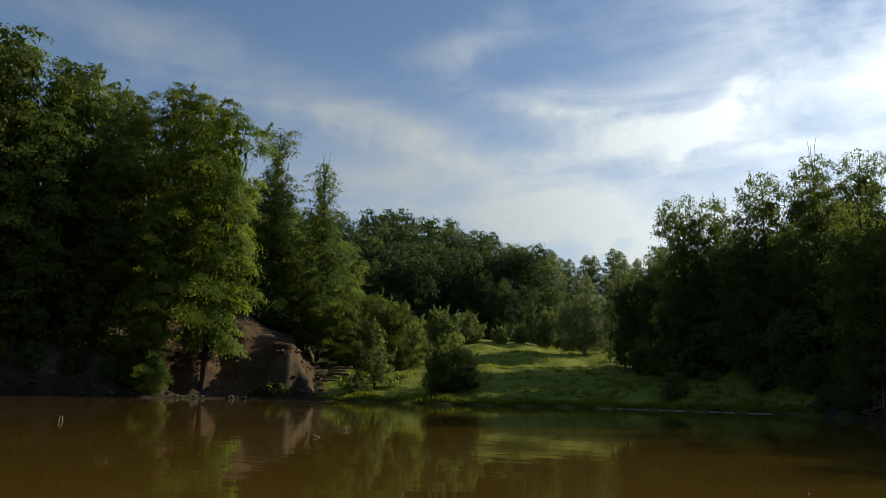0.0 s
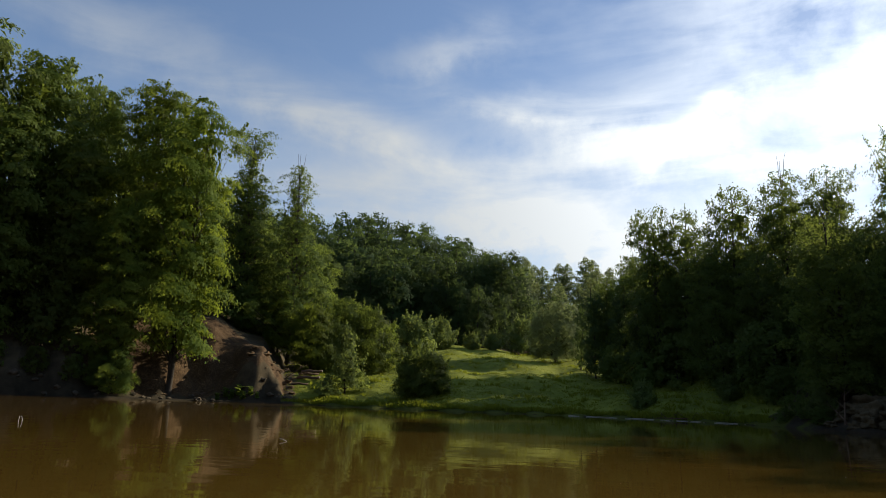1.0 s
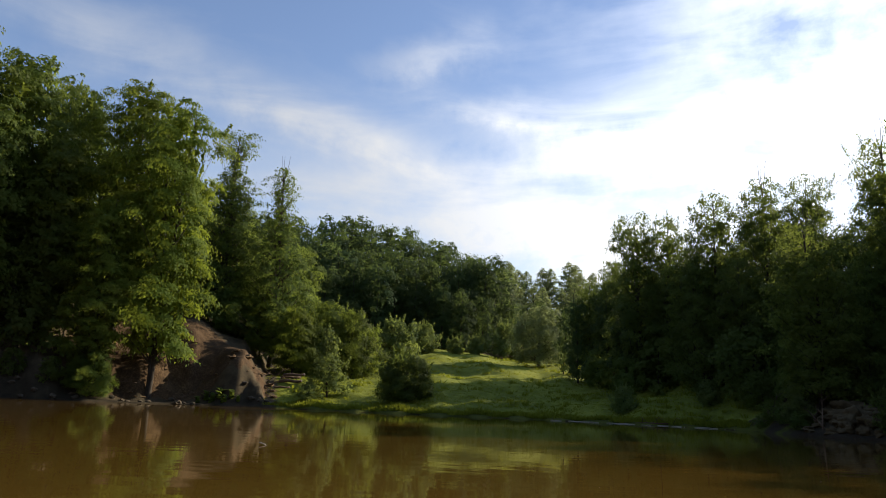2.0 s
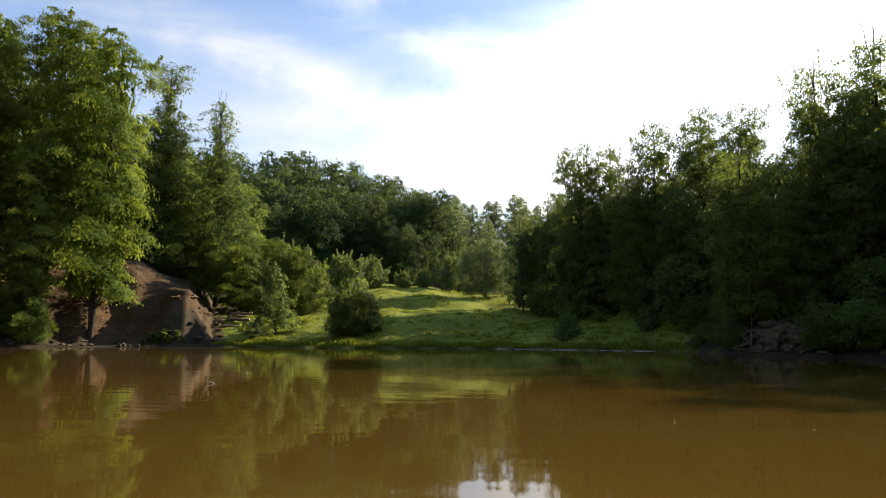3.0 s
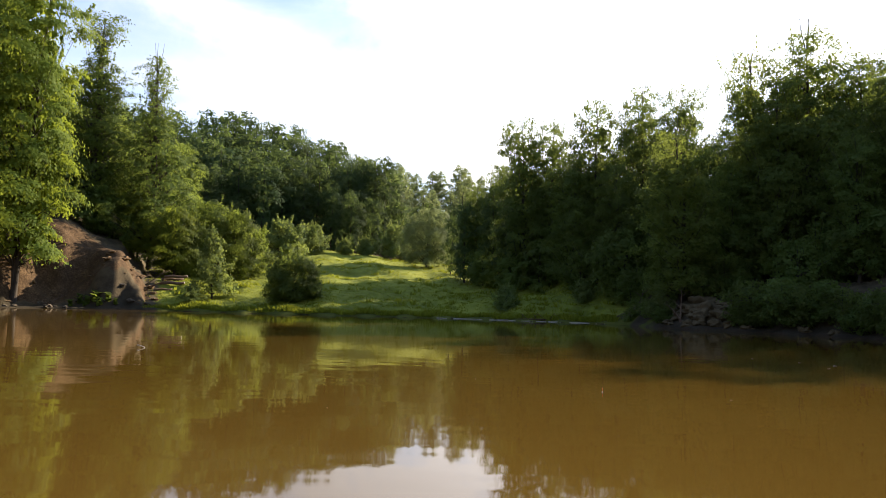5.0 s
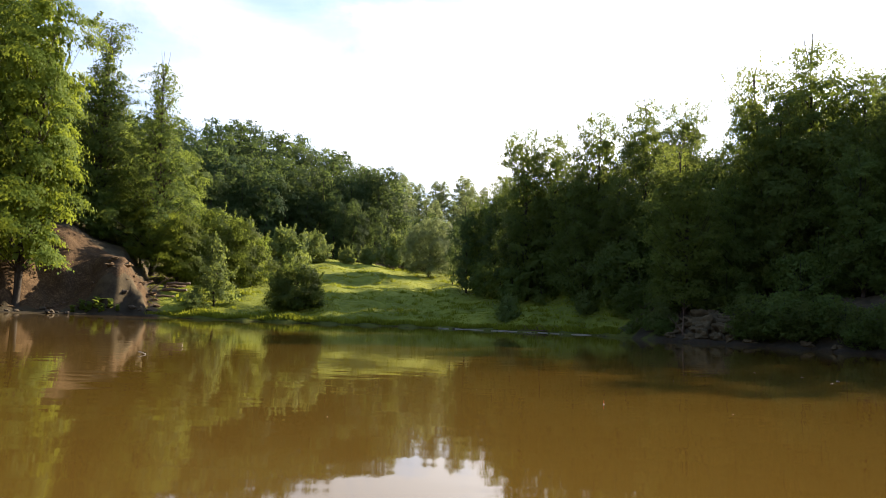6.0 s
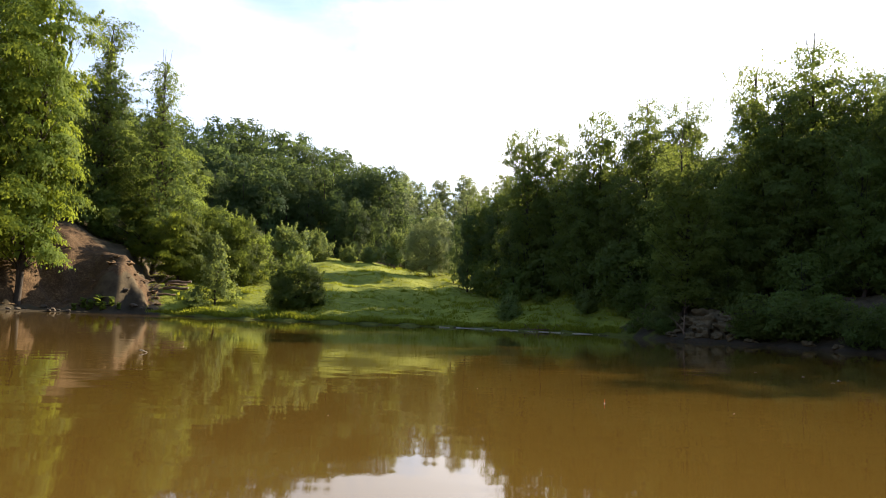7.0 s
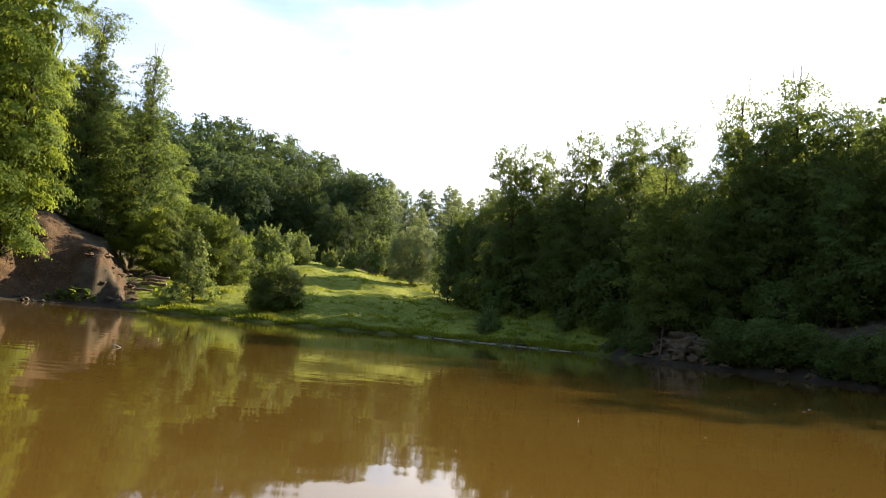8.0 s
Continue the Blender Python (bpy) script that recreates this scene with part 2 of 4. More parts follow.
SHORE_AZ = [-180, -120, -85, -60, -45, -33, -27, -21, -15, -8, 0, 10, 15, 20, 25, 30, 35, 45, 60, 90, 120, 180]
SHORE_R = [1.2, 2.5, 30, 66, 72, 70, 71, 70, 65, 63, 63, 60, 58, 50, 47, 44, 41, 36, 30, 18, 3, 1.2]
PROFILES = {  # metres inland from the shore, height over the water
    "left": [(0, .1), (1, 1.3), (5, 5), (10, 9.5), (16, 13.5), (24, 17), (60, 26), (150, 36), (600, 45), (2400, 60)],
    "slope": [(0, .05), (1.5, .5), (3.2, 2.9), (6, 5.6), (10.5, 8.2), (16, 10), (40, 15), (90, 24), (600, 45), (2400, 60)],
    "shelf": [(0, .04), (1.5, .22), (3.2, .9), (4.4, 3.6), (5.6, 4.3), (10, 7.4), (14, 9.4), (18, 10.6), (40, 15), (90, 24), (600, 45), (2400, 60)],
    "scarp": [(0, .04), (2, .25), (5.6, .9), (7.5, 5.8), (8.2, 6.4), (10.5, 8.0), (13, 9.2), (40, 15), (90, 24), (600, 45), (2400, 60)],
    "spur": [(0, .1), (1.0, .4), (2.0, 0.9), (2.9, 4.3), (3.3, 4.8), (7, 5.6), (14, 6.8), (40, 13), (90, 24), (600, 45), (2400, 60)],
    "toe": [(0, .1), (0.4, .3), (1.7, 1.7), (2.8, 2.5), (6, 3.3), (20, 5.8), (40, 10), (90, 23), (600, 45), (2400, 60)],
    "bench": [(0, .1), (1.5, .45), (4, 1.2), (6, 1.95), (8, 2.6), (14, 3.3), (20, 4.2), (35, 6.8), (49, 9.2), (62, 10), (90, 21), (600, 45), (2400, 60)],
    "meadow": [(0, .1), (2, .45), (7, 1.5), (20, 4), (35, 6.7), (49, 9.2), (55, 9.7), (62, 9.9), (75, 15), (98, 24),
               (130, 32), (180, 36), (600, 45), (2400, 60)],
    "gap": [(0, .1), (2, .45), (7, 1.3), (20, 3.6), (37, 6.8), (49, 7.6), (60, 8), (75, 9), (105, 15), (145, 24),
            (200, 31), (600, 45), (2400, 60)],
    "right": [(0, .1), (1, .25), (3, .8), (8, 2.4), (14, 4), (22, 6.5), (40, 11), (80, 20), (150, 30), (600, 45), (2400, 60)],
    # unseen hillside behind the seat, added to keep low sky light off the bluff
    "back": [(0, .1), (0.6, .2), (3, .7), (12, 4), (30, 14), (60, 30), (200, 48), (600, 55), (2400, 70)],
}
STATIONS = [(-180, "back"), (-90, "back"), (-60, "left"), (-38, "left"), (-34.5, "slope"), (-32, "shelf"), (-30, "shelf"), (-28.2, "scarp"), (-23.8, "spur"), (-22.5, "toe"), (-21.8, "bench"), (-19, "bench"), (-17.6, "meadow"),
            (-6, "meadow"), (0, "gap"), (6, "gap"), (13, "right"), (60, "right"), (100, "back"), (180, "back")]


def land(x, y):
    """Height of the ground without its small unevenness, and the metres inland; arrays or numbers."""
    x, y = np.asarray(x, float), np.asarray(y, float)
    r, az = np.hypot(x, y), np.degrees(np.arctan2(x, y))
    shore = np.interp(az, SHORE_AZ, SHORE_R)
    shore = shore + 0.5 * np.sin(az * 1.9 + 1) * (r > 20) + 0.1 * np.sin(az * 5.3)  * (r > 20)
    s = r - shore
    z = np.zeros_like(r)
    for (a0, p0), (a1, p1) in zip(STATIONS, STATIONS[1:]):
        k = np.clip((az - a0) / (a1 - a0), 0, 1)
        k = k * k * (3 - 2 * k)
        h0, h1 = (np.interp(s, *zip(*PROFILES[p])) for p in (p0, p1))
        z = np.where((az >= a0) & (az <= a1), h0 * (1 - k) + h1 * k, z)
    z = np.where(s < 0, np.maximum(-1.5, s * 0.35), z)
    return z, s, az, r


WAVES = [(random.uniform(0, 6.3), random.uniform(0.7, 1.4), random.uniform(0, 6.3)) for _ in range(9)]


def fuzz(x, y, size):
    """Irregular waves of about that size in metres, between -1 and 1."""
    h = 0
    for turn, k, shift in WAVES:
        h = h + np.sin((x * math.cos(turn) + y * math.sin(turn)) * 6.3 * k / size + shift + 0.8 * np.sin((x * math.sin(turn) - y * math.cos(turn)) * 4.1 / size))
    return h / 5


def bumps(x, y, s):
    """Hummocks and cattle steps on the slopes, fading out at the water's edge."""
    w = np.clip((s - 0.3) / 3, 0, 1)
    return w * (0.36 * fuzz(x, y, 17) + 0.24 * fuzz(y * 1.3, x * 0.6, 6) + 0.13 * fuzz(x * 0.6, -y * 1.2, 2.4))


def lay(x, y):
    """The finished ground: height, metres inland, bearing, and how far it is bare bluff or bare bank there."""
    x, y = np.asarray(x, float), np.asarray(y, float)
    z, s, az, r = land(x, y)
    z = z + bumps(x, y, s)
    wob = 1.5 * fuzz(x, y, 5) + 0.6 * fuzz(y, x, 1.7)
    scarp = np.clip((s - 2.2 + 0.8 * wob) / 1.2, 0, 1) * np.clip((15 + wob - s - 6 * np.clip((az + 26) / 2, 0, 1)) / 3, 0, 1) * np.clip((az + 37 + 0.6 * wob) / 2, 0, 1) * np.clip((-21.5 - az + 0.25 * wob) / 0.6, 0, 1)
    z = z + scarp * (0.14 * fuzz(x, y, 3.1) + 0.1 * fuzz(y, x, 1.2)) * np.clip((s - 1.8) / 2, 0, 1)
    bank = np.clip((az - 18 + 0.7 * wob) / 2, 0, 1) * np.clip((9 + wob - s) / 3, 0, 1)
    z = z + bank * 0.12 * fuzz(x, y, 2.4) * np.clip(s / 2, 0, 1)
    return z, s, az, r, wob, scarp, bank


def ground_at(x, y):
    return float(lay(x, y)[0])


def shore_r(az):
    """Distance of the waterline on a bearing."""
    d = float(np.interp(az, SHORE_AZ, SHORE_R)) - 2
    while lay(*spot(az, d))[1] < 0:
        d += 0.05
    return d


def raw_mesh(name, verts, faces, material, smooth=False):
    """A mesh from arrays of corners and of faces that all have the same number of corners."""
    verts, faces = np.asarray(verts, np.float32).reshape(-1, 3), np.asarray(faces, np.int32)
    me = bpy.data.meshes.new(name)
    me.vertices.add(len(verts))
    me.vertices.foreach_set("co", verts.ravel())
    me.loops.add(faces.size)
    me.loops.foreach_set("vertex_index", faces.ravel())
    me.polygons.add(len(faces))
    me.polygons.foreach_set("loop_start", np.arange(0, faces.size, faces.shape[1], dtype=np.int32))
    if smooth:
        me.polygons.foreach_set("use_smooth", np.ones(len(faces), bool))
    me.update(calc_edges=True)
    me.materials.append(material)
    return me


def grid_faces(n, m, wrap=False):
    i, j = np.meshgrid(np.arange(n if wrap else n - 1), np.arange(m - 1), indexing="ij")
    a, b = i * m + j, ((i + 1) % n) * m + j
    return np.stack([a, a + 1, b + 1, b], -1).reshape(-1, 4)


def make_ground():
    az = np.concatenate([np.arange(-180, -52, 4.0), np.arange(-52, -24, 0.33), np.arange(-24, -21, 0.12), np.arange(-21, 44, 0.33), np.arange(44, 180, 4.0)])
    r = np.concatenate([[0.3, 1, 1.6, 2.5, 4, 8, 16, 24], np.arange(30, 68, 0.8), np.arange(68, 82, 0.4), np.arange(82, 130, 1.2),
                        np.arange(130, 260, 6), [280, 330, 420, 600, 900, 1500, 2400]])
    a, d = np.meshgrid(np.radians(az), r, indexing="ij")
    x, y = d * np.sin(a), d * np.cos(a)
    z, s, adeg, rr, wob, scarp, bank = lay(x, y)
    mud = np.clip((0.05 - s + 0.1 * wob) / 0.3, 0, 1)
    dirt = np.maximum(np.maximum(scarp, mud), bank * 0.38)
    left = np.clip((-20 - adeg) / 2, 0, 1) * np.clip((adeg + 100) / 20, 0, 1)
    right = np.maximum(np.clip((adeg - 5 - (60 - s) * 0.12) / 4, 0, 1) * np.clip((s - 9) / 4, 0, 1), np.clip((adeg - 13 + 1.2 * wob) / 9, 0, 1)) * np.clip((110 - adeg) / 20, 0, 1)
    # far wood floor; past 70 degrees, dark litter so the unseen hillside reflects little
    wood = np.maximum(np.clip((s - 58) / 5, 0, 1), np.clip((np.abs(adeg) - 70) / 20, 0, 1) * np.clip((s - 4) / 4, 0, 1))
    litter = np.maximum(np.maximum(left, right), wood)
    me = raw_mesh("ground", np.stack([x, y, z], -1), grid_faces(len(az), len(r), True)[:, ::-1], GROUND, True)
    # darkened margin, wide enough to take in the shade painted at the bluff's foot
    wet = np.clip((2.9 - s + 0.3 * wob) / 1.8, 0, 1)
    for nm, val in (("dirt", dirt), ("litter", litter), ("wet", wet)):
        me.attributes.new(nm, "FLOAT", "POINT").data.foreach_set("value", val.astype(np.float32).ravel())
    ob = tagged(new("ground", me), "grassy valley with an earthen bluff round a pond", "ground", kind="structure")
    return ob


make_ground()


def make_water():
    az = np.radians(np.arange(0, 360, 3.0))
    r = np.array([0.02, 2, 6, 15, 30, 50, 70, 84])
    a, d = np.meshgrid(az, r, indexing="ij")
    me = raw_mesh("water", np.stack([d * np.sin(a), d * np.cos(a), d * 0], -1), grid_faces(len(az), len(r), True)[:, ::-1], WATER, True)
    tagged(new("water", me), "still brown pond water with faint ripples", "pond", kind="structure")


make_water()


# ---- plants ----
rng = np.random.default_rng(7)


def tube(path, radii, sides=6):
    """Corners and faces of a tapered tube along a path."""
    path, radii = np.asarray(path, float), np.asarray(radii, float)
    d = np.gradient(path, axis=0)
    d /= np.linalg.norm(d, axis=1)[:, None] + 1e-9
    ref = np.array([0.31, 0.95, 0.05])
    u = np.cross(d, ref)
    u /= np.linalg.norm(u, axis=1)[:, None] + 1e-9
    v = np.cross(d, u)
    t = np.arange(sides) * 2 * np.pi / sides
    ring = u[:, None] * np.cos(t)[None, :, None] + v[:, None] * np.sin(t)[None, :, None]
    verts = path[:, None] + ring * radii[:, None, None]
    n = len(path)
    i, j = np.meshgrid(np.arange(n - 1), np.arange(sides), indexing="ij")
    a, b = i * sides + j, i * sides + (j + 1) % sides
    return verts.reshape(-1, 3), np.stack([a, b, b + sides, a + sides], -1).reshape(-1, 4)


def gather(pieces):
    vs, fs, k = [], [], 0
    for v, f in pieces:
        vs.append(v), fs.append(f + k)
        k += len(v)
    return np.concatenate(vs), np.concatenate(fs)


def leaf_sprays(c, nrm, size, droop):
    """Small folded leaf sprays at the centres c, facing along nrm, their tips hanging."""
    n = len(c)
    nrm = nrm / (np.linalg.norm(nrm, axis=1)[:, None] + 1e-9)
    u = rng.normal(0, 0.7, (n, 3))
    u[:, 2] -= droop
    u -= nrm * np.sum(u * nrm, axis=1)[:, None]
    u /= np.linalg.norm(u, axis=1)[:, None] + 1e-9
    v = np.cross(nrm, u)
    ln = size * rng.uniform(0.55, 1.4, (n, 1))
    wd = ln * rng.uniform(0.55, 0.9, (n, 1))
    bend = nrm * ln * rng.uniform(-0.05, 0.22, (n, 1))
    tip = c + u * ln * 0.55 + bend
    foot = c - u * ln * 0.4
    return np.stack([tip, foot + v * wd * 0.55, foot - v * wd * 0.55], 1)


def plant_meshes(h, base, profile, lobes, leaves, leaf, material, name, lobe=1.2, flat=0.75, droop=0.5, tilt=0.45, trunk_r=None, stems=1, twigs=0,
                 lean=(0, 0), crooked=0.006, ragged=0.16, shoots=0, fill=0.25, limb=1, core=0, thin=1.1):
    """Meshes of the limbed trunk and the crown of a plant of height h. profile: (share of crown height, radius) pairs;
    the crown is many lobes of leaves, each borne by a limb, round a core of shaded inner foliage; above the share thin it is sparse."""
    px, pr = zip(*profile)
    rmax = max(pr)
    trunk_r = trunk_r or h * 0.0115
    zs = np.linspace(0, 0.97, 14)
    bx = np.cumsum(rng.normal(0, crooked, 14)) * h
    by = np.cumsum(rng.normal(0, crooked, 14)) * h
    bx, by = bx - bx[0] + zs * lean[0], by - by[0] + zs * lean[1]
    wood = []
    for k in range(stems):
        a = k * 2.4
        off = (0.0 if stems == 1 else 0.3 * rmax) * zs
        path = np.stack([bx + off * math.cos(a), by + off * math.sin(a), zs * h * (1 - 0.12 * k) - 0.35 * (zs == 0)], 1)
        rad = trunk_r * (1 - zs) ** 0.75 * (1 + 0.45 * np.exp(-zs * 40)) + 0.012
        wood.append(tube(path, rad, 8))
    grid = np.linspace(0, 1, 41)
    share = np.cumsum(0.45 * np.interp(grid, px, pr) + 0.5 * rmax)
    share = (share - share[0]) / (share[-1] - share[0])
    cs, ns = [], []
    for i in range(lobes):
        t = float(np.interp((i + rng.uniform(0, 1)) / lobes, share, grid))
        r = np.interp(t, px, pr) * (1 + ragged * min(1.3, max(-1.6, rng.normal(0, 1))))
        a = lobe * rng.uniform(0.65, 1.35) * (0.5 + 0.5 * r / rmax)
        rho = max(0.0, r - 0.55 * a) * math.sqrt(rng.uniform(0.3, 1.1))
        az = i * 2.39996 + rng.normal(0, 0.4)
        d = np.array([math.cos(az), math.sin(az), 0])
        z1 = (base + (1 - base) * t) * h - 0.5 * a * t
        z0 = min(max(z1 - 0.7 * rho - rng.uniform(0, 0.06) * h, base * h * 0.7), 0.94 * h)
        start = np.array([np.interp(z0 / h, zs, bx), np.interp(z0 / h, zs, by), z0])
        c = np.array([np.interp(z1 / h, zs, bx), np.interp(z1 / h, zs, by), z1]) + d * rho
        f = np.linspace(0, 1, 4)[:, None]
        path = start + (c - start) * f + np.array([0, 0, 1]) * (np.sin(f * np.pi) * 0.1 * rho) + rng.normal(0, 0.03 * rho + 0.01, (4, 3)) * f
        if i % limb == 0:
            wood.append(tube(path, max(0.02, trunk_r * 0.32 * (1 - t * 0.75)) * (1 - 0.8 * f[:, 0]), 3))
        n = int(leaves * (a / lobe) ** 2 * (0.5 if t > thin else 1.0)) + 4
        v = rng.normal(0, 1, (n, 3))
        v += d * 0.45 + [0, 0, 0.5]
        v /= np.linalg.norm(v, axis=1)[:, None]
        p = v * [1, 1, flat] * a * np.minimum(np.abs(rng.normal(0.7, 0.3, (n, 1))), 1.6)
        p[:, 2] -= droop * 0.35 * (p[:, 0] ** 2 + p[:, 1] ** 2) / a
        # uneven edge: the lobe breaks up into tufts
        p *= 1 + 0.22 * np.sin(v[:, :1] * 7 + i) * np.sin(v[:, 1:2] * 6 + 2 * i)
        cs.append(c + p), ns.append(v * [0.7, 0.7, 0.7] + d * 0.9 * min(1.0, rho / (0.5 * rmax)) + [0, 0, 0.45] + rng.normal(0, tilt, (n, 3)))
    # loose leaves between the lobes
    n = int(fill * lobes * leaves)
    t = np.interp(rng.uniform(0, 1, n), share, grid)
    rr, az = 0.85 * np.interp(t, px, pr) * rng.uniform(0.05, 1.0, n) ** 0.5, rng.uniform(0, 6.283, n)
    z = (base + (1 - base) * t) * h - 0.2 * lobe
    out = np.stack([np.cos(az), np.sin(az), 0 * az], 1)
    axis = np.stack([np.interp(z / h, zs, bx), np.interp(z / h, zs, by), z], 1)
    cs.append(axis + out * rr[:, None]), ns.append(out + rng.normal(0, 0.6, (n, 3)) + [0, 0, 0.5])
    for i in range(shoots):
        # leafy shoots that stand out of the crown
        k = int(rng.integers(0, lobes))
        c = cs[k].mean(0) + rng.normal(0, 0.3 * lobe, 3)
        way = np.array([c[0] * 0.5, c[1] * 0.5, rmax * rng.uniform(0.5, 1.2)])
        way /= np.linalg.norm(way)
        n = max(6, leaves // 4)
        reach = min(lobe, 0.9)
        along = rng.uniform(0, 1.5, (n, 1)) * reach
        zf = 0.55 * c[2]
        foot = np.array([np.interp(zf / h, zs, bx), np.interp(zf / h, zs, by), zf])
        wood.append(tube([foot, c, c + way * 1.5 * reach], [0.025, 0.018, 0.008], 3))
        cs.append(c + way * along + rng.normal(0, 0.16 * reach, (n, 3)) * (1 - along / (2.4 * reach)))
        ns.append(rng.normal(0, 1, (n, 3)) + [0, 0, 0.5])
    for i in range(twigs):
        az, ln = i * 2.1, rng.uniform(0.9, 1.9)
        top = np.array([bx[-2], by[-2], 0.9 * h])
        f = np.linspace(0, 1, 5)[:, None]
        tip = top + [math.cos(az) * 0.35 * ln, math.sin(az) * 0.35 * ln, 0.1 * h + ln]
        wood.append(tube(top + (tip - top) * f + rng.normal(0, 0.06, (5, 3)) * f, 0.05 * (1 - 0.7 * f[:, 0]), 4))
    # the shaded inner foliage, in larger sprays close to the trunk
    t = np.interp(rng.uniform(0, 1, core), share, grid) * 0.92
    t = t[t < thin - 0.08]
    rr, az = 0.6 * np.interp(t, px, pr) * rng.uniform(0.02, 1.0, len(t)) ** 0.5, rng.uniform(0, 6.283, len(t))
    z = (base + (1 - base) * t) * h
    out = np.stack([np.cos(az), np.sin(az), 0 * az], 1)
    cs.append(np.stack([np.interp(z / h, zs, bx), np.interp(z / h, zs, by), z], 1) + out * rr[:, None])
    ns.append(out + rng.normal(0, 0.5, (len(t), 3)))
    count = sum(len(c) for c in cs)
    size = np.full((count, 1), leaf)
    size[count - len(t):] = 2.3 * leaf
    q = leaf_sprays(np.concatenate(cs), np.concatenate(ns), size, droop)
    crown = raw_mesh(name + "_crown", q, np.arange(len(q) * 3).reshape(-1, 3), material)
    return raw_mesh(name + "_trunk", *gather(wood), BARK, True), crown


def plant(name, meshes, label, category, group):
    root = new(name)
    root.empty_display_size = 0.5
    for nm, me in zip(("trunk", "crown"), meshes):
        new(nm, me).parent = root
    tagged(root, label, category, group)
    return root


PROTO = {}


def stand(kind, az, dist, top, wide=1.0, turn=None, sink=0.1, label=""):
    """One plant of a kind at its place: its tip at the height top over the water, its width scaled by wide."""
    make, h0, name, said, category, group = PROTO[kind]
    x, y = spot(az, dist)
    z = ground_at(x, y) - sink
    k = (top - z) / h0
    turn = rng.uniform(0, 2 * math.pi) if turn is None else turn
    m = Matrix.Translation((x, y, z)) @ Matrix.Rotation(turn, 4, "Z") @ Matrix.Diagonal((k * wide, k * wide, k, 1))
    if isinstance(make, bpy.types.Object):
        made = new(name)
        for ch in make.children:
            new(ch.name.split(".")[0], ch.data).parent = made
        tagged(made, label or said, category, group)
    else:
        made = plant(name, make, label or said, category, group)
        PROTO[kind] = (made, h0, name, said, category, group)
    made.matrix_basis = m
    return made


OVAL = [(0, 0.65), (0.15, 0.88), (0.4, 1.0), (0.65, 0.95), (0.85, 0.75), (1, 0.38)]
TALL = [(0, 0.75), (0.2, 1.0), (0.5, 1.0), (0.75, 0.95), (0.9, 0.78), (1, 0.45)]
SPIRE = [(0, 3.6), (0.2, 4.5), (0.4, 4.3), (0.55, 3.6), (0.66, 2.9), (0.73, 1.5), (0.79, 0.8), (0.84, 1.1), (0.88, 2.3), (0.95, 2.8), (0.98, 2.2), (1, 1.2)]
SKIRT = [(0, 4.4), (0.15, 5.8), (0.32, 5.4), (0.48, 4.0), (0.62, 3.0), (0.74, 1.9), (0.8, 1.6), (0.88, 2.1), (0.95, 2.0), (1, 0.9)]
DOME = [(0, 0.78), (0.3, 1.0), (0.6, 0.97), (0.85, 0.75), (1, 0.4)]
POPLAR = [(0, 0.7), (0.3, 1.0), (0.6, 0.95), (0.8, 0.78), (0.92, 0.5), (1, 0.16)]
CONE = [(0, 1.0), (0.3, 0.85), (0.6, 0.6), (0.85, 0.35), (1, 0.1)]


def wide_by(profile, r):
    return [(a, b * r) for a, b in profile]


def define(kind, h, meshes, name, label, category, group):
    PROTO[kind] = (meshes, h, name, label, category, group)


BANK = "trees on the bluff"
RIGHT = "trees on the shaded bank"
HILL = "trees on the wooded hill"
for k in "abc":
    define("bank_" + k, 28, plant_meshes(28, 0.14, wide_by(TALL, 5.2), 150, 280, 0.25, LEAF_BRIGHT, "bank_tree", lobe=1.55, flat=0.3, droop=1.0, tilt=0.3, stems=2 if k == "a" else 1,
                                         ragged=0.26, trunk_r=0.25, crooked=0.003, fill=0.0, shoots=18, core=2600),
           "broadleaf_tree", "tall broadleaf tree with layered sunlit yellow-green foliage", "tree", BANK)
for k in "de":
    define("bank_" + k, 28, plant_meshes(28, 0.07, wide_by(TALL, 5.2), 135, 150, 0.32, LEAF_MID, "bank_tree", lobe=1.6, flat=0.36, droop=0.9, tilt=0.3,
                                         ragged=0.26, trunk_r=0.25, crooked=0.003, fill=0.0, shoots=18, core=2400),
           "broadleaf_tree", "tall dense dark green tree on the steep bank", "tree", BANK)
define("spire_a", 27, plant_meshes(27, 0.14, SPIRE, 400, 82, 0.215, LEAF_DARK, "spire_tree", lobe=0.85, flat=0.5, droop=0.7, ragged=0.24, fill=0.12, crooked=0.0025, shoots=30, core=2200, thin=0.76),
       "slender_tree", "slender tall tree with a narrow neck and a sparse tufted top", "tree", BANK)
define("spire_b", 27, plant_meshes(27, 0.1, SKIRT, 420, 82, 0.215, LEAF_DARK, "spire_tree", lobe=0.85, flat=0.45, droop=0.9, ragged=0.28, fill=0.12, twigs=3, crooked=0.0025, shoots=30, core=2200, thin=0.74),
       "slender_tree", "tall tree with a sparse twiggy top over spreading lower boughs", "tree", BANK)
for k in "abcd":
    define("right_" + k, 19, plant_meshes(19, 0.06, wide_by(TALL, 3.8), 225, 98, 0.215, LEAF_BACKLIT if k == "c" else LEAF_DARK, "right_tree", lobe=0.9, flat=0.55, ragged=0.27, shoots=40, limb=2,
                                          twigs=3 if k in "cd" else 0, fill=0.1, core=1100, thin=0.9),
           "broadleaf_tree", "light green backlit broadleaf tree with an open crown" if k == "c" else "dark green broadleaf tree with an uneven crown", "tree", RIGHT)
